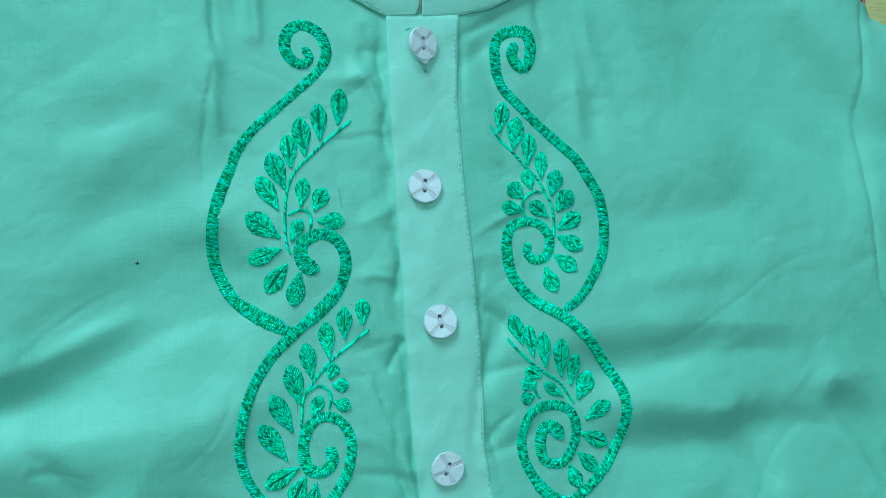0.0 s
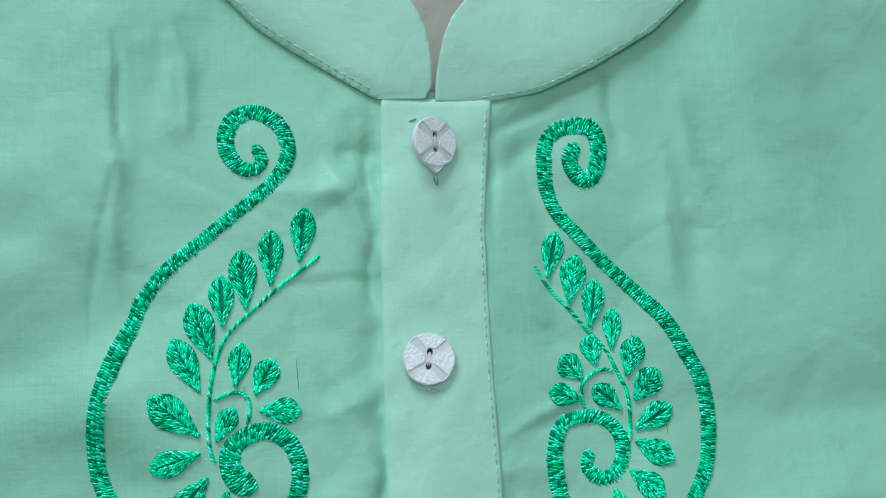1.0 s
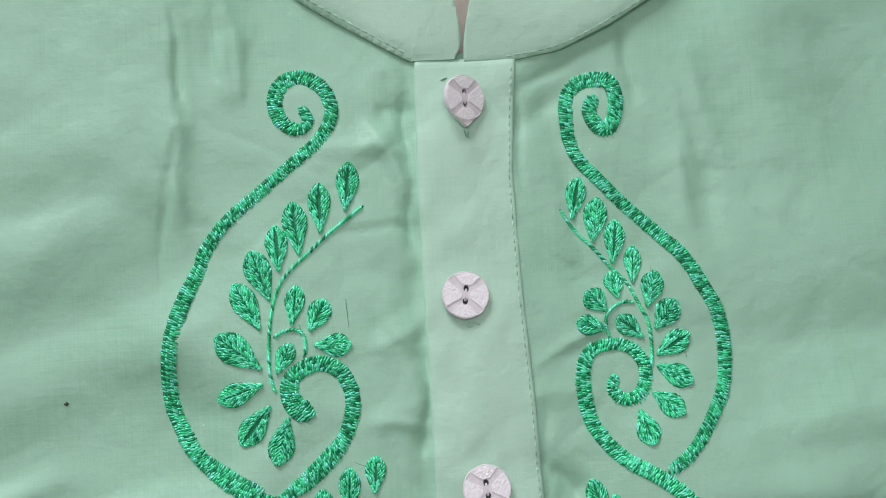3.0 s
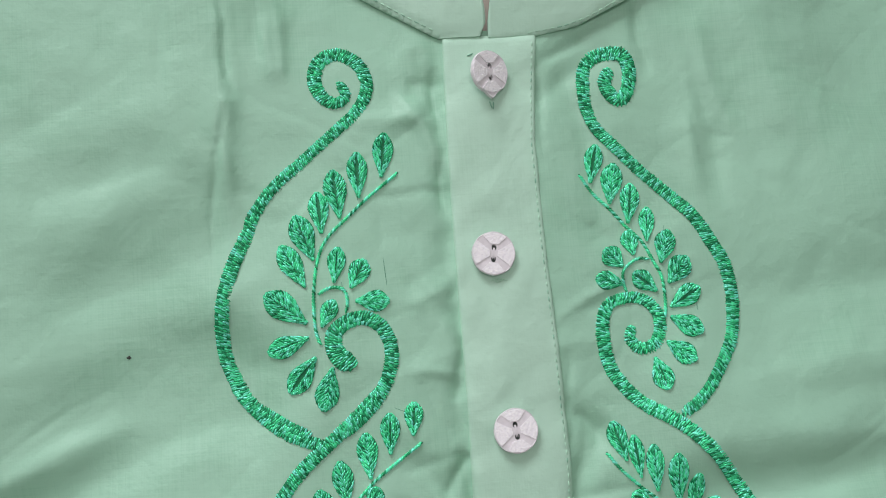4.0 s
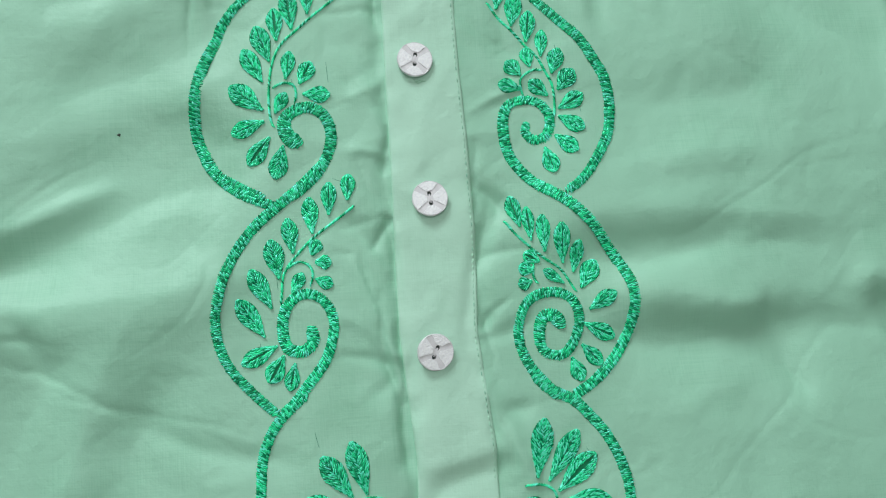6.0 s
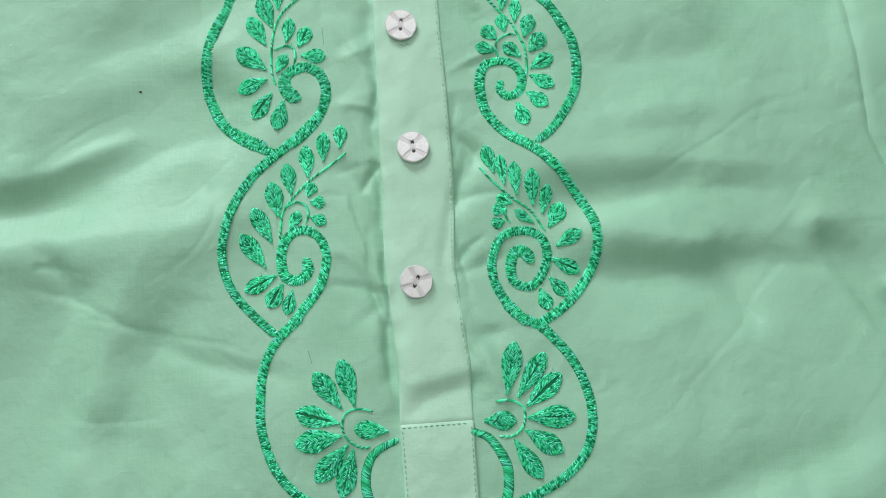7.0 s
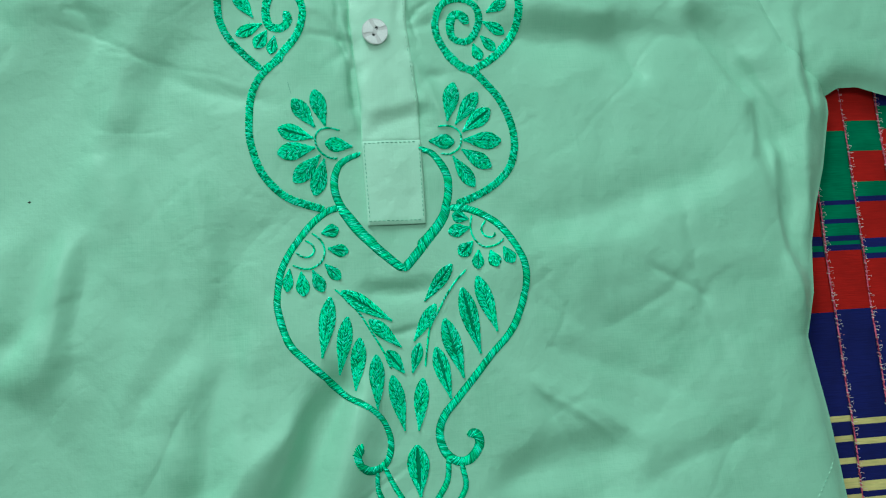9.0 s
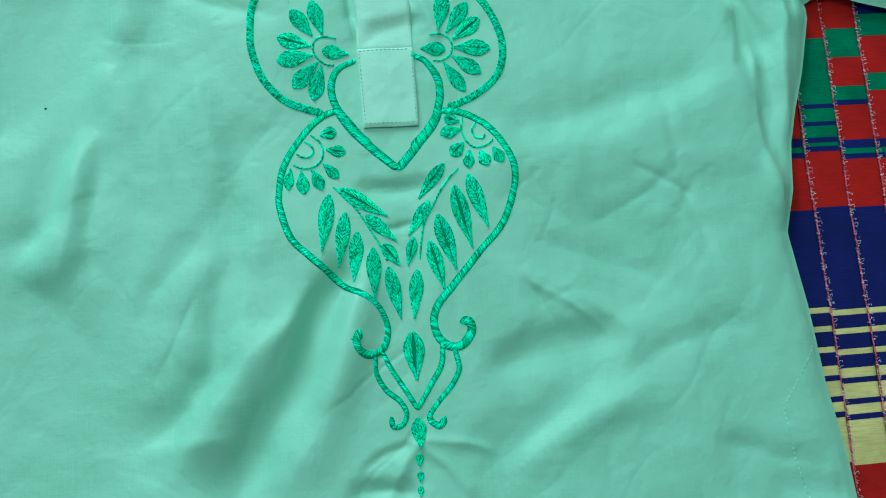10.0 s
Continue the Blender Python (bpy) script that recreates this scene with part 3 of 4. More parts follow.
def band(widths, points):
    """A braided satin scroll: short slanted strands in staggered rows over a padded core."""
    step = 0.68
    line, at = smooth_line(points, step)
    way = np.gradient(line, axis=0)
    way /= np.hypot(way[:, 0], way[:, 1])[:, None]
    wide = np.interp(at, np.linspace(0, 1, len(widths)), widths) * 0.90
    end = np.minimum(np.arange(len(at)), np.arange(len(at))[::-1]) * step
    wide = wide * np.sqrt(np.clip((end + 0.5) / (0.5 * wide), 0.1, 1))
    slim = max(y for _, y in points) < -150
    w = Threads()
    verts, faces = [], []
    for n, (p, d, k) in enumerate(zip(line, way, wide)):
        side = np.array([-d[1], d[0]])
        h = top_of(*p)
        if n % 2 == 0:
            for o, up in ((-0.49, 0.05), (-0.25, 0.46), (0.25, 0.46), (0.49, 0.05)):
                q = p + side * o * k
                verts.append((q[0] * MM, q[1] * MM, (h + up - 0.05) * MM))
        rows = 2 if slim else max(2, round(k / 1.25))
        lean = 0.28 + 0.22 * math.sin(n * 0.09 + points[0][0])
        for row in range(rows):
            j = random.uniform
            o = (row + 0.5) / rows - 0.5
            c = p + side * (0.88 * o * k + j(-0.12, 0.12)) + d * (0.34 * (row % 2) + j(-0.14, 0.14))
            turn = (1 if row % 2 else -1) * 0.12 + lean + j(-0.2, 0.2)
            run = (side * math.cos(turn) + d * math.sin(turn)) * (0.52 * k / rows + 0.22 + j(-0.1, 0.15))
            if slim:
                # Slim scrolls are laid rope-like, each strand running slantwise over the whole width.
                c = p + d * (0.34 * row + j(-0.12, 0.12)) + side * j(-0.15, 0.15)
                turn = 0.52 + j(-0.16, 0.16)
                run = (side * math.cos(turn) + d * math.sin(turn)) * 0.50 * k
                o = 0.35
            crown = h + 0.46 * (1 - (2 * o) ** 2) + j(-0.05, 0.14)
            tip = j(-0.16, 0.16)
            w.strand((*(c - run), crown - tip - 0.05), (*(c + run), crown + tip), (0.46 if slim else 0.60) + j(-0.1, 0.1), 0.46 + j(-0.1, 0.14))
    m = len(verts) // 4
    faces = [(4 * i + j, 4 * i + 4 + j, 4 * i + 5 + j, 4 * i + 1 + j) for i in range(m - 1) for j in range(3)]
    scroll = mesh_part("embroidered_scroll", verts, faces, PADDING, kurta, "satin-stitched emerald scroll")
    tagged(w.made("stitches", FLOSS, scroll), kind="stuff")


def leaf(x0, y0, x1, y1, wide):
    """A filled leaf: rows of short twisted strands run from tip to blunt end beside a dark sunken rib. The first point is the tip."""
    a, b = np.array((x0, y0), float), np.array((x1, y1), float)
    size = float(np.hypot(*(b - a)))
    d = (b - a) / size
    side = np.array([-d[1], d[0]])
    j = random.uniform
    full = lambda s: 0.54 * wide * max(0.05, math.sin(math.pi * min(1, max(0, s)) ** 1.5)) ** 0.72  # noqa: E731
    at = lambda s, o: a + d * size * s + side * o * full(s)  # noqa: E731
    hollow, lean = random.choice((0.04, 0.1, 0.22)), j(0.06, 0.2)
    w = Threads()
    rings = max(3, round(0.5 * wide / 0.56))
    turns = max(6, int(size / 0.92))
    for row in (-1, 1):
        for ring in range(rings):
            o = hollow + (0.97 - hollow) * (ring + 0.5) / rings
            for n in range(-1, turns):
                s0 = (n + 0.5 * (ring % 2) + j(-0.2, 0.2)) / turns
                s1 = s0 + 1.5 / turns
                s0, s1 = max(0.01, s0), min(0.99, s1)
                if s1 - s0 < 0.4 / turns or (full(0.5 * (s0 + s1)) < 0.5 and ring % 2):
                    continue
                p, q = at(s0, row * (o - lean + j(-0.05, 0.05))), at(s1, row * (o + 0.5 * lean + j(-0.05, 0.05)))
                mid = 0.5 * (p + q)
                h = top_of(*mid) + 0.24 + 0.34 * (1 - o * o)
                tip = j(-0.15, 0.15)
                w.strand((*p, h - tip), (*q, h + tip), 0.48 + j(-0.08, 0.1), 0.42 + j(-0.08, 0.14))
    foot = []
    for s in np.linspace(0.02, 0.985, 14):
        for o in (-1.0, 0.0, 1.0):
            q = a + d * size * s + side * o * full(s)
            foot.append((q[0] * MM, q[1] * MM, (top_of(*q) + (0.2 if o == 0 else 0.1)) * MM))
    under = [(3 * i + k, 3 * i + 3 + k, 3 * i + 4 + k, 3 * i + 1 + k) for i in range(13) for k in range(2)]
    made = mesh_part("embroidered_leaf", foot, under, PADDING, kurta, "emerald leaf of short filled stitches")
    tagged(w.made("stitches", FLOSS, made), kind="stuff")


def stem(points):
    """A rope-like line of stem stitch."""
    line, _ = smooth_line(points, 0.95)
    w = Threads()
    for p, q, r in zip(line, line[1:], line[2:]):
        d = (r - p) / (np.hypot(*(r - p)) + 1e-6)
        side = np.array([-d[1], d[0]])
        a, b = p - side * 0.42 + d * 0.12, r + side * 0.42 - d * 0.12
        h = top_of(*q)
        w.strand((*a, h), (*b, h + 0.1), 0.70 + random.uniform(-0.1, 0.1), 0.75)
    core = []
    for p, q in zip(line, line[1:]):
        d = (q - p) / (np.hypot(*(q - p)) + 1e-6)
        for o in (-0.3, 0.0, 0.3):
            c = p + np.array([-d[1], d[0]]) * o
            core.append((c[0] * MM, c[1] * MM, (top_of(*c) + (0.3 if o == 0 else 0.05)) * MM))
    strip = [(3 * i + j, 3 * i + 3 + j, 3 * i + 4 + j, 3 * i + 1 + j) for i in range(len(line) - 2) for j in range(2)]
    made = mesh_part("embroidered_stem", core, strip, PADDING, kurta, "fine emerald stem-stitch line")
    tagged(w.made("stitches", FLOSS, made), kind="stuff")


def topstitch(points, step, gap, mat, label, wide=0.42, level=None):
    line, _ = smooth_line(points, step)
    w = Threads()
    up = level or top_of
    for p, q in zip(line, line[1:]):
        r = p + (q - p) * (1 - gap)
        w.strand((*p, float(up(*p)) + 0.08), (*r, float(up(*r)) + 0.08), wide, 0.3)
    tagged(w.made("topstitch", mat, kurta, label), kind="stuff")


band((3.3, 5.1, 4.5, 3.7, 3.9, 4.8, 4.9, 4.8, 4.5), [(-42.4, 56.8), (-41.0, 52.0), (-45.0, 50.3), (-48.9, 53.5), (-50.2, 58.7), (-48.0, 64.0), (-42.7, 65.8), (-37.2, 63.1), (-34.4, 57.6), (-34.7, 52.9), (-38.0, 47.2), (-43.4, 42.6), (-50.8, 36.7), (-58.1, 30.9), (-65.3, 25.0), (-71.5, 17.2), (-73.1, 12.7), (-77.3, 4.9), (-80.6, -4.0), (-82.5, -13.7), (-82.3, -23.5), (-79.7, -31.6), (-75.7, -38.7), (-70.0, -43.1), (-63.4, -47.5), (-58.7, -49.5)])
band((7.3, 5.2, 4.6, 4.6, 4.6), [(-44.4, -30.2), (-48.3, -27.5), (-50.0, -24.0), (-49.5, -19.8), (-45.4, -16.8), (-40.4, -16.1), (-35.6, -19.1), (-33.3, -24.6), (-33.6, -30.7), (-36.0, -36.6), (-40.1, -42.2), (-45.7, -46.9), (-50.4, -49.9)])
band((4.9, 5.5, 4.2, 4.2, 4.9, 4.5, 3.9), [(43.1, 56.2), (40.8, 51.9), (42.7, 47.6), (45.8, 46.3), (48.3, 50.6), (49.1, 56.1), (47.5, 60.6), (43.2, 61.6), (37.7, 60.4), (34.5, 55.5), (33.8, 50.2), (34.2, 43.5), (36.8, 37.0), (41.8, 31.3), (47.8, 24.6), (54.8, 17.7), (61.0, 11.5), (65.0, 6.9), (69.2, -0.8), (72.9, -8.5), (74.2, -17.1), (73.5, -24.4), (71.8, -31.6), (67.7, -38.6), (62.9, -45.5), (57.4, -50.7), (52.9, -52.9)])
band((3.5, 4.5, 3.8, 4.8, 4.5, 4.5), [(41.4, -25.3), (40.0, -28.9), (42.9, -32.2), (47.3, -31.4), (49.9, -27.0), (49.3, -21.2), (45.3, -17.2), (40.0, -16.4), (34.6, -18.0), (31.9, -23.5), (31.7, -30.7), (33.4, -38.2), (37.6, -44.6), (43.6, -50.2), (49.7, -53.1)])
band((4.3, 4.3, 4.3, 4.1), [(-80.2, -32.4), (-74.5, -40.5), (-67.1, -47.1), (-59.5, -51.0), (-55.2, -52.2)])
band((4.2, 4.4, 4.2, 3.8, 3.8), [(-36.6, -37.4), (-46.0, -46.1), (-54.0, -52.5), (-62.0, -59.2), (-69.0, -67.7), (-74.2, -77.4), (-76.9, -86.0), (-78.1, -93.5), (-77.1, -102.2), (-73.5, -110.6), (-67.9, -117.5), (-61.8, -123.9), (-57.6, -127.5)])
band((5.1, 4.7, 3.9, 4.3, 3.9), [(-44.7, -97.1), (-44.0, -102.6), (-47.9, -106.0), (-53.2, -104.1), (-54.6, -97.3), (-53.1, -90.4), (-49.0, -86.2), (-43.5, -85.6), (-38.8, -89.1), (-36.3, -95.4), (-37.4, -103.1), (-40.5, -110.5), (-46.3, -117.6), (-52.1, -124.2), (-56.7, -127.6)])
band((4.7, 4.7, 4.7, 4.3), [(41.6, -49.0), (50.5, -54.3), (56.1, -58.8), (62.8, -66.1), (69.2, -75.4), (73.8, -83.8), (75.9, -93.3), (74.8, -102.4), (71.3, -110.1), (65.3, -117.6), (57.5, -124.4), (49.0, -129.3)])
band((6.3, 4.2, 4.2, 4.2, 4.2, 4.6), [(47.6, -103.9), (45.2, -99.5), (40.9, -99.4), (38.7, -105.4), (39.8, -111.8), (46.1, -113.9), (51.1, -109.8), (54.3, -101.9), (53.0, -94.5), (47.5, -90.7), (40.3, -90.8), (34.8, -93.9), (31.6, -100.3), (31.0, -108.3), (33.7, -116.3), (38.9, -123.5), (44.2, -129.5)])
band((4.0, 4.0, 4.0, 4.5), [(-47.4, -121.0), (-56.1, -128.4), (-60.6, -134.3), (-63.8, -142.3), (-64.9, -152.4), (-65.1, -162.5), (-63.0, -172.8), (-59.6, -181.1), (-54.1, -188.4), (-47.5, -193.6), (-39.7, -196.7), (-30.8, -199.5)])
band((3.1, 4.5, 4.5, 4.9), [(-11.9, -172.1), (-17.8, -174.3), (-22.6, -177.9), (-25.1, -184.1), (-25.2, -191.0), (-22.7, -198.3), (-18.3, -204.6), (-12.9, -211.9), (-7.3, -217.8)])
band((4.7, 4.2, 4.2), [(35.1, -120.4), (41.1, -126.1), (49.1, -130.5), (55.7, -137.4), (61.2, -145.1), (65.4, -155.0), (66.9, -164.4), (66.4, -172.7), (63.2, -181.7), (57.3, -188.3), (49.3, -193.6), (41.8, -197.0), (34.2, -199.4)])
band((3.2, 5.0, 5.0, 5.0), [(17.7, -170.5), (23.7, -173.1), (28.1, -178.7), (30.7, -185.0), (30.9, -192.0), (29.1, -199.9), (26.4, -206.7), (20.4, -214.1), (13.7, -220.2)])
band((5.5, 5.5, 5.0), [(-23.0, -198.9), (-16.9, -208.5), (-11.0, -215.3), (-4.0, -222.3), (5.9, -231.2)])
band((5.1, 5.6, 5.6), [(5.9, -231.2), (13.5, -223.1), (20.5, -215.0), (26.8, -206.7), (30.0, -198.2)])
band((4.0, 4.0, 4.0, 4.2, 4.2, 3.7, 4.0, 5.8), [(-23.8, -198.9), (-30.2, -200.9), (-37.9, -207.1), (-44.5, -214.8), (-49.4, -221.8), (-53.3, -229.9), (-55.0, -239.0), (-55.4, -247.9), (-51.4, -263.2), (-43.2, -272.8), (-32.9, -282.8), (-22.5, -291.9), (-13.1, -298.7), (-8.2, -305.1), (-6.1, -313.7), (-8.5, -321.8), (-14.8, -325.4), (-20.8, -323.6), (-22.8, -318.3), (-19.6, -313.6)])
band((4.5, 4.2, 4.2, 4.2, 4.2, 4.5, 5.0, 5.6), [(31.2, -201.1), (38.6, -201.7), (46.1, -204.6), (53.5, -209.6), (59.5, -217.0), (63.9, -225.6), (66.1, -233.1), (65.9, -240.8), (63.6, -250.0), (59.2, -260.1), (54.0, -267.3), (46.6, -274.3), (36.7, -285.1), (27.0, -295.5), (20.7, -302.2), (17.6, -310.5), (19.4, -319.3), (24.7, -324.0), (31.0, -323.7), (35.9, -318.0), (35.5, -312.7), (30.7, -311.5)])
band((2.8, 3.1, 2.8), [(-9.6, -324.6), (-5.3, -334.1), (0.9, -344.9), (5.8, -353.9)])
band((3.1, 3.4, 2.8), [(20.9, -323.0), (19.5, -332.8), (13.9, -341.6), (5.8, -353.4)])
band((2.8, 3.1, 3.1, 2.8, 3.4), [(-13.4, -326.5), (-13.4, -334.6), (-9.3, -343.0), (-2.8, -349.1), (0.0, -355.1), (-2.1, -360.7), (-6.9, -361.4), (-7.6, -356.6)])
band((3.1, 3.1, 3.1, 3.4, 4.5), [(27.0, -326.3), (28.1, -335.7), (23.7, -343.5), (16.8, -350.7), (11.3, -358.3), (15.7, -362.8), (19.4, -359.0)])
leaf(-32.1, 25.9, -30.2, 40.0, 6.1)
leaf(-39.4, 20.1, -39.1, 34.6, 6.0)
leaf(-45.6, 14.2, -46.8, 29.7, 6.6)
leaf(-51.4, 10.0, -51.9, 23.2, 5.9)
leaf(-54.3, 2.0, -59.1, 16.5, 7.1)
leaf(-57.2, -5.9, -64.0, 7.7, 6.6)
leaf(-57.4, -16.6, -69.5, -6.6, 7.9)
leaf(-57.1, -20.6, -69.8, -24.4, 6.1)
leaf(-55.5, -26.4, -64.0, -36.7, 6.7)
leaf(-50.8, -29.8, -54.5, -42.8, 6.7)
leaf(-48.7, -5.1, -46.7, 5.9, 5.3)
leaf(-43.9, -7.1, -38.9, 1.5, 6.2)
leaf(-42.9, -10.9, -32.5, -11.6, 6.2)
leaf(-53.4, -18.2, -49.0, -9.9, 5.0)
leaf(32.9, 20.1, 35.9, 32.4, 5.6)
leaf(38.2, 13.0, 40.9, 26.1, 6.7)
leaf(43.6, 6.5, 45.7, 19.4, 5.9)
leaf(48.8, 0.4, 50.2, 11.6, 4.8)
leaf(52.2, -6.7, 55.9, 3.8, 6.3)
leaf(53.9, -13.1, 61.1, -5.1, 7.1)
leaf(53.7, -20.4, 64.1, -14.8, 6.4)
leaf(53.3, -23.2, 63.3, -28.8, 6.4)
leaf(51.2, -30.6, 59.7, -37.5, 6.4)
leaf(47.0, -35.1, 49.9, -45.5, 6.4)
leaf(44.1, -3.5, 42.8, 4.5, 5.3)
leaf(40.3, -6.9, 34.9, -0.8, 6.7)
leaf(39.8, -12.2, 31.1, -9.6, 5.7)
leaf(50.3, -15.2, 43.3, -8.7, 5.8)
leaf(-28.8, -52.1, -27.8, -42.0, 5.4)
leaf(-35.8, -57.0, -35.2, -44.6, 5.6)
leaf(-42.2, -63.6, -42.8, -49.7, 5.9)
leaf(-49.4, -70.7, -50.9, -57.1, 5.9)
leaf(-54.8, -79.7, -57.4, -64.7, 7.0)
leaf(-58.0, -90.1, -65.1, -75.3, 6.6)
leaf(-60.8, -100.2, -70.3, -85.9, 6.9)
leaf(-56.5, -103.2, -69.8, -109.3, 6.2)
leaf(-54.5, -106.7, -60.4, -116.4, 6.6)
leaf(-50.8, -109.7, -53.2, -119.7, 5.2)
leaf(-42.8, -71.6, -40.3, -65.7, 5.3)
leaf(-41.9, -74.0, -35.8, -74.4, 5.1)
leaf(-42.2, -80.1, -35.7, -82.8, 4.9)
leaf(-50.7, -85.1, -46.4, -77.5, 4.7)
leaf(34.8, -65.6, 31.6, -53.2, 5.4)
leaf(38.6, -71.0, 37.5, -57.7, 4.6)
leaf(43.5, -75.5, 43.2, -61.0, 5.3)
leaf(50.3, -80.0, 50.5, -64.3, 6.3)
leaf(54.0, -83.5, 57.4, -71.2, 5.3)
leaf(56.2, -89.6, 63.3, -79.0, 7.2)
leaf(58.4, -97.8, 69.4, -91.6, 5.9)
leaf(55.9, -102.7, 67.9, -108.6, 6.1)
leaf(54.4, -110.3, 61.7, -118.5, 5.7)
leaf(50.2, -114.8, 53.4, -124.0, 5.8)
leaf(41.3, -78.8, 35.1, -75.5, 5.5)
leaf(38.7, -82.1, 32.8, -80.5, 5.4)
leaf(37.8, -85.9, 32.2, -87.4, 5.0)
leaf(50.1, -87.4, 42.3, -81.7, 4.2)
leaf(-28.2, -158.0, -32.9, -138.6, 7.5)
leaf(-33.3, -158.5, -43.7, -143.2, 7.7)
leaf(-34.2, -164.1, -51.6, -158.5, 8.1)
leaf(-33.6, -168.8, -52.4, -171.2, 8.6)
leaf(-31.4, -172.4, -45.0, -185.9, 8.1)
leaf(-29.5, -174.1, -35.0, -192.8, 7.6)
leaf(-15.2, -168.4, -28.9, -166.5, 7.0)
leaf(32.7, -157.4, 37.9, -136.0, 7.9)
leaf(36.9, -158.9, 50.1, -141.2, 7.4)
leaf(40.2, -162.6, 55.9, -150.1, 8.3)
leaf(40.3, -166.8, 60.2, -167.5, 8.8)
leaf(39.1, -171.5, 53.9, -181.4, 7.8)
leaf(34.3, -174.7, 44.5, -191.2, 6.9)
leaf(22.7, -166.9, 36.0, -167.6, 7.3)
leaf(-33.2, -211.5, -24.4, -209.6, 6.5)
leaf(-30.4, -219.1, -20.4, -221.0, 6.0)
leaf(-32.2, -226.5, -25.0, -234.6, 5.4)
leaf(-38.2, -229.2, -33.5, -240.2, 5.9)
leaf(-43.6, -229.5, -42.9, -241.9, 6.2)
leaf(-48.9, -227.9, -50.8, -239.3, 4.8)
leaf(-1.3, -256.0, -25.4, -240.1, 7.4)
leaf(2.4, -269.0, -12.7, -254.5, 6.5)
leaf(2.9, -281.4, -5.0, -269.9, 6.5)
leaf(-36.0, -272.2, -30.4, -242.6, 7.4)
leaf(-28.0, -280.4, -22.8, -252.5, 6.9)
leaf(-21.0, -288.3, -17.5, -262.9, 6.9)
leaf(-11.4, -298.0, -10.2, -271.4, 7.2)
leaf(1.2, -308.7, -3.3, -281.6, 7.0)
leaf(7.7, -309.2, 11.5, -283.9, 6.7)
leaf(15.0, -247.3, 29.8, -229.6, 6.1)
leaf(8.4, -266.4, 20.5, -248.7, 6.0)
leaf(6.7, -281.7, 11.3, -267.1, 5.2)
leaf(40.7, -274.7, 33.7, -241.3, 8.4)
leaf(50.1, -264.3, 41.5, -236.1, 7.6)
leaf(31.4, -285.8, 24.1, -255.8, 8.3)
leaf(24.3, -295.3, 18.9, -269.5, 7.4)
leaf(40.1, -207.5, 31.8, -204.9, 6.3)
leaf(40.4, -211.6, 29.1, -213.9, 6.3)
leaf(41.2, -218.8, 33.8, -225.8, 6.8)
leaf(43.7, -223.2, 42.3, -233.0, 5.7)
leaf(49.4, -223.7, 52.3, -232.4, 6.3)
leaf(56.1, -222.3, 60.2, -231.1, 6.3)
leaf(6.4, -339.6, 6.2, -315.1, 9.9)
leaf(5.5, -373.1, 5.4, -357.8, 7.0)
leaf(4.3, -381.4, 4.8, -375.2, 3.9)
leaf(4.2, -389.0, 4.6, -383.6, 3.3)
leaf(3.6, -395.7, 4.1, -390.6, 2.8)
stem([(-26.9, 27.2), (-36.4, 20.4), (-43.1, 14.7), (-50.0, 8.4), (-53.3, 1.5), (-55.0, -8.6), (-55.1, -18.6), (-53.6, -24.1)])
stem([(-53.8, -8.1), (-49.7, -6.3), (-45.7, -7.4), (-45.2, -12.2), (-46.7, -15.1)])
stem([(29.4, 23.1), (33.1, 17.2), (38.1, 11.7), (42.5, 6.1), (46.9, 1.2), (50.1, -6.0), (52.3, -11.4), (52.4, -20.8), (51.1, -24.9)])
stem([(40.7, -14.9), (39.9, -11.6), (40.2, -8.0), (45.3, -4.6), (49.5, -5.4)])
stem([(-26.3, -54.1), (-33.1, -58.7), (-41.4, -64.5), (-48.3, -71.2), (-53.1, -77.6), (-54.2, -84.3), (-55.0, -89.7)])
stem([(-51.8, -75.6), (-47.4, -73.5), (-43.6, -75.5), (-42.8, -79.5), (-44.6, -83.2)])
stem([(29.0, -62.4), (32.7, -67.8), (38.4, -73.5), (43.3, -77.7), (49.4, -82.2), (52.9, -88.2), (54.6, -91.2)])
stem([(38.9, -79.3), (38.3, -84.3), (40.5, -88.0)])
stem([(-21.2, -160.2), (-26.7, -158.8), (-31.8, -160.2), (-33.6, -165.2), (-31.7, -170.4), (-26.8, -173.9), (-22.7, -174.1)])
stem([(28.0, -159.5), (34.3, -159.6), (38.7, -162.1), (39.6, -166.7), (37.7, -171.3), (32.8, -173.9), (27.8, -173.0)])
stem([(-37.6, -211.0), (-33.4, -214.8), (-31.8, -219.9), (-33.5, -225.3), (-38.5, -228.4), (-43.6, -228.1), (-47.7, -226.0)])
stem([(-41.0, -214.4), (-37.6, -216.8), (-36.7, -220.2), (-39.5, -222.8), (-43.5, -222.1), (-45.8, -219.8)])
stem([(-28.0, -239.1), (-21.1, -246.3), (-16.1, -252.9), (-10.8, -262.5), (-6.4, -270.9), (-3.2, -279.7)])
stem([(36.6, -233.0), (31.1, -238.1), (25.8, -245.1), (21.6, -252.3), (17.1, -259.5), (15.2, -267.3), (12.9, -279.7)])
stem([(41.8, -205.3), (40.6, -211.9), (42.2, -217.7), (46.7, -221.9), (53.3, -221.0), (57.1, -218.1)])
stem([(48.7, -208.5), (46.1, -212.1), (47.4, -216.2), (51.4, -217.2), (53.3, -214.4)])

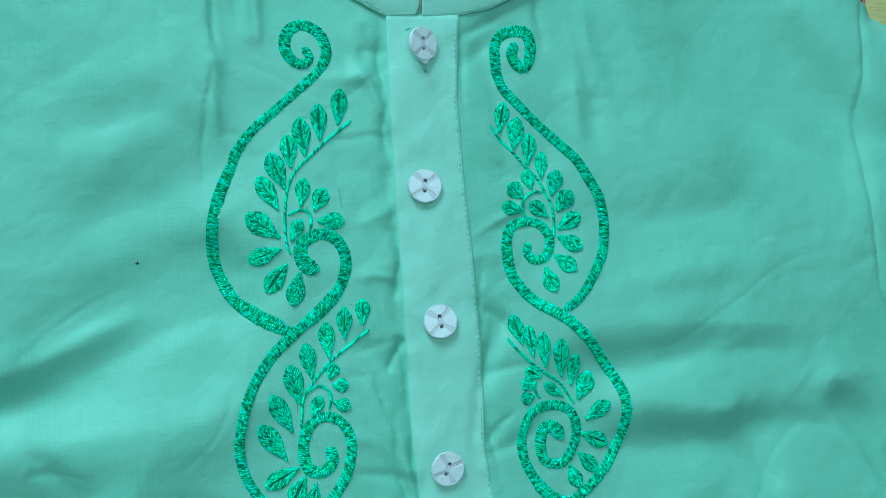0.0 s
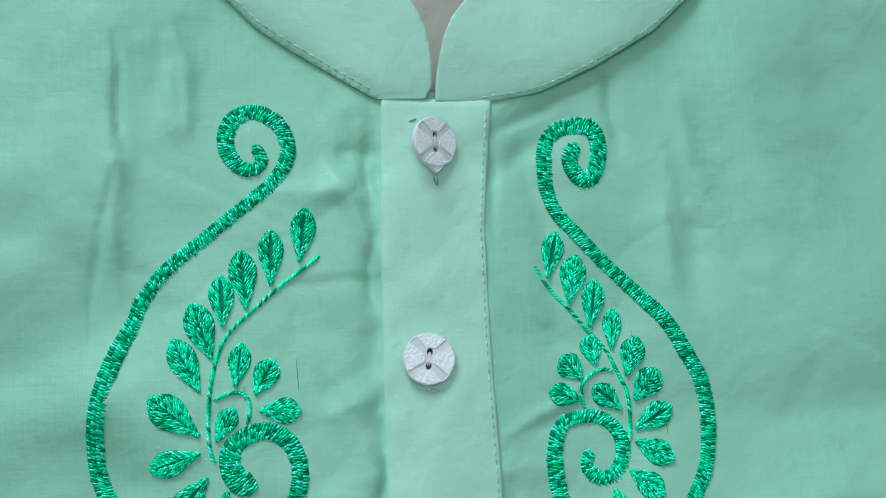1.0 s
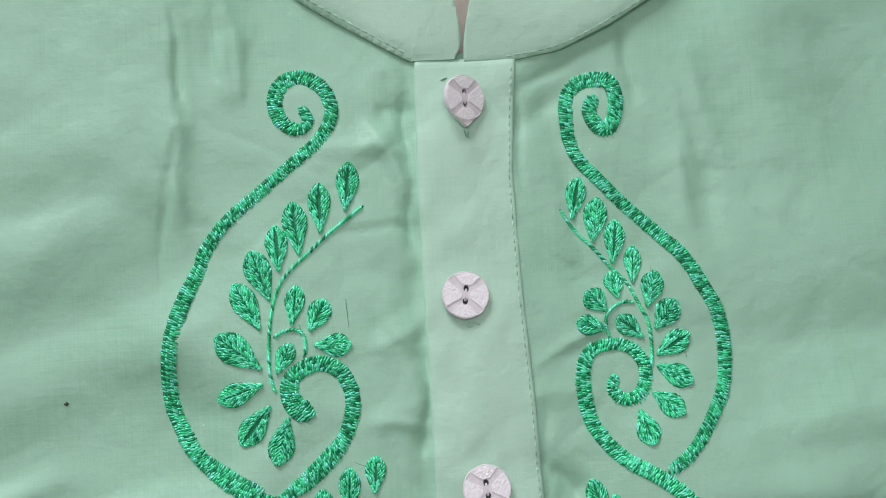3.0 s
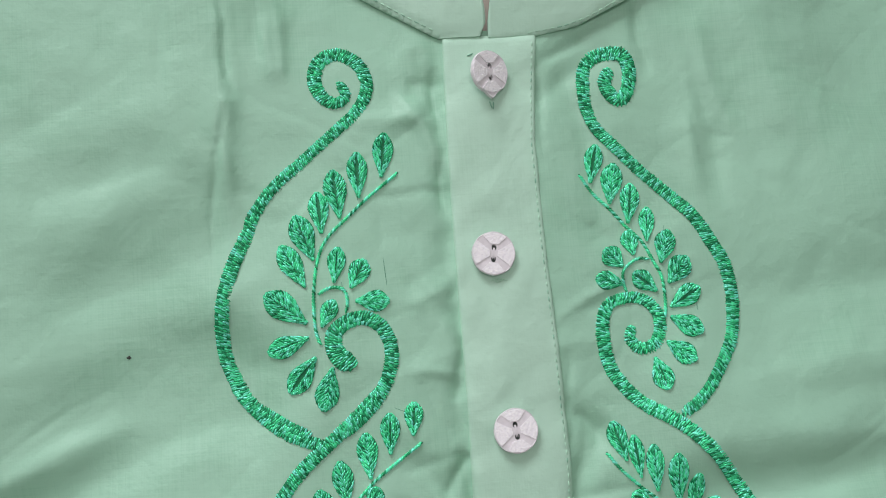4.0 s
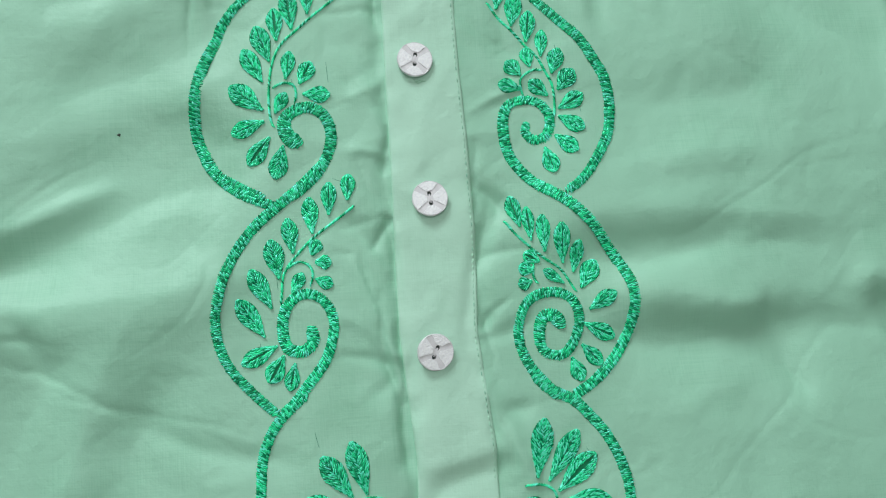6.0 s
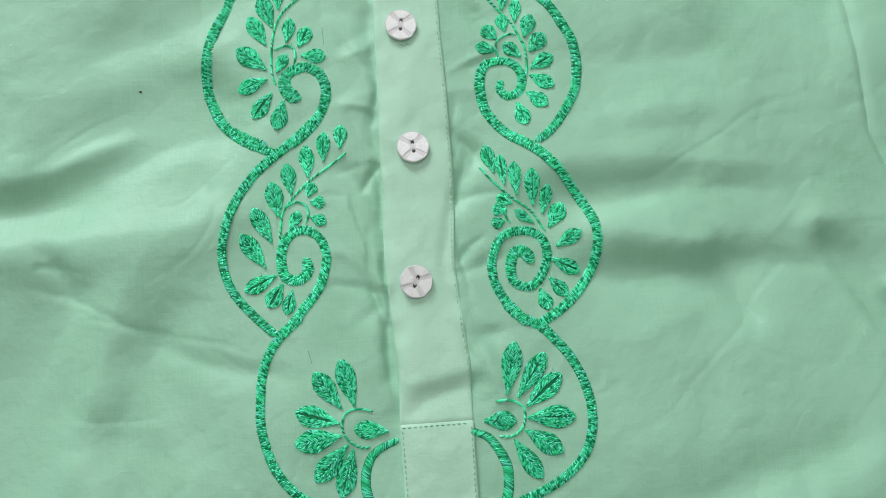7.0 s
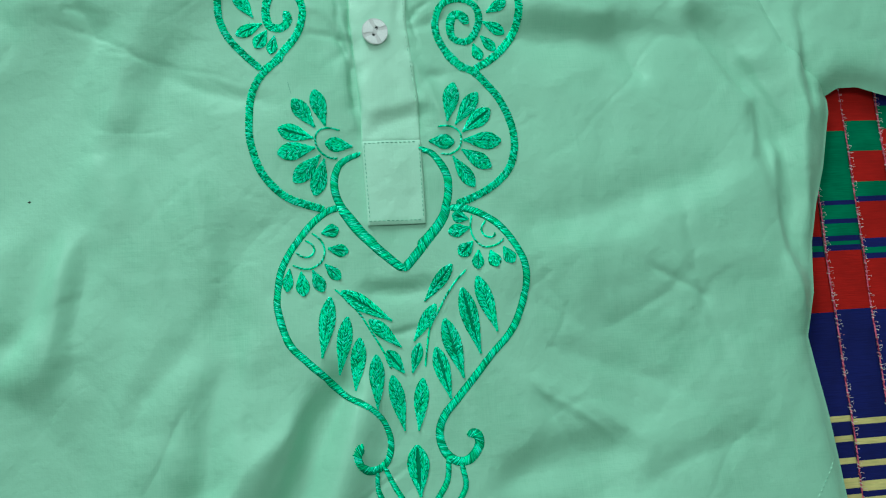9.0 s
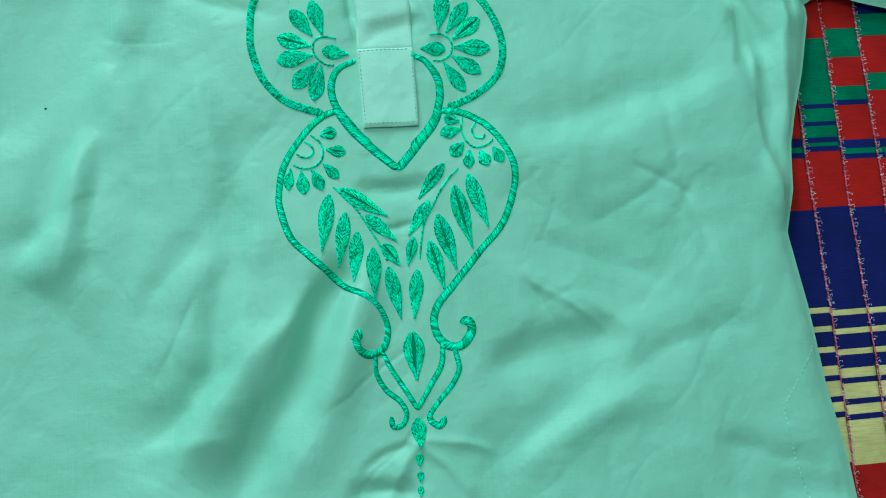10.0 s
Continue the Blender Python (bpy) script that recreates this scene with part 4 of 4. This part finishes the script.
topstitch([(float(edge(RIGHT_EDGE, y)) - 1.3, y) for y in range(66, -166, -8)], 2.3, 0.35, SEWING, "pale machine stitching along the placket")
topstitch([(-10, -167.6), (4, -167.4), (18, -167.3)], 2.2, 0.35, DARKSEW, "machine stitching across the placket box")
topstitch([(-9.6, -206.9), (4, -206.9), (17.2, -207.0)], 2.2, 0.35, DARKSEW, "machine stitching along the box foot")
topstitch([(-9.8, -168.5), (-9.5, -188), (-9.2, -206)], 2.2, 0.35, DARKSEW, "machine stitching along the box side")
topstitch([(17.6, -168.5), (17.4, -188), (17.3, -206)], 2.2, 0.35, DARKSEW, "machine stitching along the box side")
topstitch([(x - 0.6, y + 2.4) for x, y in NECK[1:6]], 2.4, 0.3, SEWING, "neckline machine stitching", 0.45, collar_level)
topstitch([(x + 0.8, y + 2.4) for x, y in NECK_LEFT[1:8]], 2.4, 0.3, SEWING, "neckline machine stitching", 0.45, collar_level)
topstitch([(219.5, -338.5), (208, -354), (196.8, -369.2)], 2.6, 0.4, SEWING, "pale stitching at the side slit", 0.7)
topstitch([(196.8, -369.2), (199.4, -392), (205, -416), (213, -450), (222, -500)], 2.6, 0.4, SEWING, "pale stitching at the side slit", 0.7)

# Carried threads lie between neighbouring leaves.
JUMPS = [((-61.0, -19.5), (-60.6, -24.0)), ((-60.2, -35.0), (-60.6, -31.5)), ((-33.5, 2.0), (-33.0, -7.5)), ((-38.5, 25.0), (-40.0, 19.0)), ((-46.5, -4.5), (-46.2, -9.0)),
         ((-56.0, -76.0), (-55.5, -84.0)), ((-63.0, -101.0), (-62.0, -108.0)), ((55.0, 6.0), (54.0, 0.5)), ((62.0, -14.0), (62.5, -22.5)), ((60.5, -80.0), (63.0, -88.0)),
         ((-44.0, -141.0), (-45.5, -134.0)), ((-49.0, -165.0), (-48.0, -161.5)), ((52.0, -147.0), (54.5, -152.0)), ((-28.0, -46.0), (-34.5, -43.0))]
for p, q in JUMPS:
    w = Threads()
    w.strand(on_cloth(*p, 0.02), on_cloth(*q, 0.02), 0.24, 0.2)
    w.made("jump_thread", SEAM, kurta, "thin dark thread carried between leaves")


# ---- buttons ----
def button(x, y, turn, tilt_x, tilt_y, lift=0.35, pointed=False):
    """A two-holed pearly button: a rimmed disc, four etched sectors and the sewing thread."""
    r = 6.7
    n = 44
    outer = []
    for i in range(n):
        a = math.tau * i / n
        far = r + 0.04 * math.cos(8 * a)
        if pointed:
            far += 1.5 * max(0.0, 1 - abs(a - 1.5 * math.pi) / 0.36)
        outer.append((math.cos(a) * far, math.sin(a) * far))
    holes = [[(0.78 * math.cos(math.tau * i / 14), c + 0.95 * math.sin(math.tau * i / 14)) for i in range(14)] for c in (-1.75, 1.75)]
    bm = bmesh.new()
    rings = []
    for loop, shrink in ((outer, 0.93), (holes[0], 1.0), (holes[1], 1.0)):
        rings.append([bm.verts.new((px * shrink * MM, py * shrink * MM, 1.6 * MM)) for px, py in loop])
    edges = [bm.edges.new((ring[i], ring[(i + 1) % len(ring)])) for ring in rings for i in range(len(ring))]
    bmesh.ops.triangle_fill(bm, use_beauty=True, edges=edges)
    for ring in rings[1:]:
        down = [bm.verts.new((v.co.x, v.co.y, 0.3 * MM)) for v in ring]
        for i in range(len(ring)):
            k = (i + 1) % len(ring)
            bm.faces.new((ring[i], ring[k], down[k], down[i]))
    last = rings[0]
    for shrink, z in ((0.975, 1.72), (1.0, 1.35), (1.0, 0.6), (0.9, 0.25)):
        nxt = [bm.verts.new((px * shrink * MM, py * shrink * MM, z * MM)) for px, py in outer]
        for i in range(n):
            k = (i + 1) % n
            bm.faces.new((last[k], last[i], nxt[i], nxt[k]))
        last = nxt
    bmesh.ops.recalc_face_normals(bm, faces=bm.faces)
    ob = part("button", bm, PEARL, kurta, "round pearly white two-hole button")
    for q in range(4):
        mid = math.pi / 2 * q + math.pi / 2
        first = 3.15 if q % 2 == 0 else 1.5
        bm = bmesh.new()
        top, low = [], []
        arc = [(first, -0.42 - 0.2 * (first < 2)), (first, 0.42 + 0.2 * (first < 2))] + [(6.3, s) for s in (0.6, 0.36, 0.12, -0.12, -0.36, -0.6)]
        for rr, s in arc:
            c, e = math.cos(mid + s), math.sin(mid + s)
            top.append(bm.verts.new((rr * c * MM, rr * e * MM, 1.86 * MM)))
            low.append(bm.verts.new((rr * 1.015 * c * MM, rr * 1.015 * e * MM, 1.58 * MM)))
        bm.faces.new(top)
        for i in range(len(arc)):
            k = (i + 1) % len(arc)
            bm.faces.new((top[k], top[i], low[i], low[k]))
        bmesh.ops.recalc_face_normals(bm, faces=bm.faces)
        part("etched_sector", bm, GLITTER, ob)
    w = Threads()
    for o in (-0.25, 0.2):
        w.strand((o, -1.75, 1.45), (o * 0.6, 1.75, 1.45), 0.42, 0.3)
    w.made("sewing_thread", PEARL, ob)
    # An added dark disc under the holes paints the shade seen through them.
    bm = bmesh.new()
    bmesh.ops.create_circle(bm, cap_ends=True, segments=20, radius=3.4 * MM, matrix=Matrix.Translation((0, 0, 0.45 * MM)))
    part("hole_shade_disc", bm, HOLE_SHADE, ob)
    ob.matrix_basis = pose(x * MM, y * MM, (top_of(x, y) + lift) * MM, tilt_x, tilt_y, turn)


button(3.0, 56.0, 4, 6, 26, 2.2, True)
button(-0.3, -0.1, -8, 0, 2)
button(1.5, -53.3, 6, -2, 2)
button(-0.9, -109.6, -24, 4, 9, 0.9)

w = Threads()
for p, q in (((-1.5, -8.2), (1.6, -7.6)), ((0.2, -7.4), (3.4, -8.4)), ((-1.2, -7.2), (0.6, -9.0)), ((0.4, -8.8), (2.2, -8.0))):
    w.strand(on_cloth(*p, 0.1), on_cloth(*q, 0.3), 0.4, 0.35)
w.made("loose_thread", SEWING, kurta, "loose thread end under a button")
w = Threads()
for p, q in (((3.2, 47.5), (3.8, 45.2)), ((4.4, 47.2), (4.2, 44.9)), ((-2.5, 62.5), (-0.5, 63.3))):
    w.strand(on_cloth(*p, 0.2), on_cloth(*q, 0.2), 0.4, 0.35)
w.made("loose_thread", DARKSEW, kurta, "loose thread end under a button")


def speck(x, y, size):
    w = Threads()
    for n in range(3):
        w.strand(on_cloth(x - size + 0.4 * n, y - 0.3 * n, 0.05), on_cloth(x + size - 0.3 * n, y + 0.3 * n, 0.05), 0.6, 0.4)
    ob = w.made("lint_speck", LINT, None, "tiny dark lint speck on the cotton")
    tagged(ob, "", "lint")


speck(-110.3, -21.9, 0.7)
speck(-168.4, -189.2, 0.8)

# ---- the striped spread beneath: narrow handloom strips overlocked side by side ----
spread = tagged(new("patchwork_spread"), "handloom spread of narrow red, green, navy and straw strips", "spread")
R, G, N, Y = 0, 1, 2, 3
FOOT = [(-321, N), (-324, Y), (-331, N), (-334, Y), (-342, N), (-345, Y), (-352, N), (-357, Y), (-360, N), (-368, Y), (-371, N), (-376, Y), (-379, N), (-402, Y), (-470, R), (-500, G), (-620, N)]
HEAD = [(300, Y), (210, R), (150, N), (120, G), (40, Y), (-20, N), (-60, R), (-100, G), (-130, N)]
RUNS = [
    HEAD + [(-168.6, R), (-207, G), (-209.5, N), (-217, G), (-219.5, N), (-226, G), (-229, N), (-231, G), (-234, N), (-265, R)] + FOOT,
    HEAD + [(-163, R), (-180, G), (-197, R), (-205, G), (-208, N), (-228, R), (-233, N), (-236, G), (-239, N), (-266, R)] + FOOT,
    HEAD + [(-155, N), (-168, G), (-190, R), (-200, G), (-228, R), (-233, N), (-236, G), (-239, N), (-268, R)] + FOOT,
]
PITCH = 21.55


def spread_strip(k):
    run = RUNS[k % 3 if 0 <= k < 3 else random.randrange(3)]
    shift = 2.0 if k == -1 else 0.0 if 0 <= k < 3 else random.uniform(-6, 6)
    x0 = 237.4 + PITCH * k
    cuts = [(320.0, None)] + [(-360 + 1.026 * (y + 360) + shift, c) for y, c in run]
    verts, faces, mats = [], [], []
    prof = [(0.0, -1.3), (0.03, -0.35), (0.12, 0.15), (0.5, 0.3), (0.88, 0.15), (0.97, -0.35), (1.0, -1.3)]
    stops = [(cuts[0][0], None)]
    for (ya, _), (yb, c) in zip(cuts, cuts[1:]):
        pieces = max(1, int((ya - yb) / 16))
        stops += [(ya + (yb - ya) * (i + 1) / pieces, c) for i in range(pieces)]
    n = len(prof)
    for y, _ in stops:
        wob = 0.5 * math.sin(y / 31.0 + k) + 0.25 * math.sin(y / 9.0 + 2 * k)
        verts += [((x0 + s * PITCH + wob) * MM, y * MM, (-13.0 + up + 0.5 * math.sin(y / 47.0 + k * 1.7)) * MM) for s, up in prof]
    for i, (_, c) in enumerate(stops[1:]):
        for j in range(n - 1):
            faces.append((n * i + j, n * i + n + j, n * i + n + j + 1, n * i + j + 1))
            mats.append(c)
    data = bpy.data.meshes.new("strip")
    data.from_pydata(verts, [], faces)
    for m in (RED, GREEN, NAVY, YELLOW):
        data.materials.append(m)
    data.polygons.foreach_set("material_index", mats)
    data.polygons.foreach_set("use_smooth", [True] * len(faces))
    data.update()
    ob = new("strip", data)
    ob.parent = spread
    if not -3 <= k <= 5:
        return
    j = random.uniform
    loops, chain = Threads(), Threads()
    y = 100.0
    while y > -470:
        wob = x0 + 0.5 * math.sin(y / 31.0 + k) + 0.25 * math.sin(y / 9.0 + 2 * k)
        z = -12.9 + 0.5 * math.sin(y / 47.0 + k * 1.7)
        chain.strand((wob - 0.2, y, z - 0.3), (wob + 0.2 + j(-0.3, 0.3), y - 2.1, z - 0.3), 0.75, 0.5)
        for _ in range(1):
            up = y + j(-1, 1)
            reach = wob + j(0.8, 2.8)
            if random.random() < 0.85:
                loops.strand((wob + 0.3, up, z - 0.1), (reach, up + j(-0.5, 0.9), z + 0.15), 0.22, 0.15)
            if random.random() < 0.5:
                loops.strand((reach, up, z + 0.1), (reach + j(-0.7, 0.3), up - j(0.5, 1.2), z + 0.12), 0.22, 0.15)
        if random.random() < 0.45:
            loops.strand((wob - 1.0 + j(-0.5, 0.3), y + j(-0.5, 0.5), z), (wob + 0.6, y - 0.8, z + 0.1), 0.42, 0.35)
        y -= 1.9 + j(-0.4, 0.5)
    tagged(loops.made("overlock_loops", OVERLOCK, ob), kind="stuff")
    tagged(chain.made("chain_stitch", CHAIN, ob), kind="stuff")


for k in range(-31, 9):
    spread_strip(k)
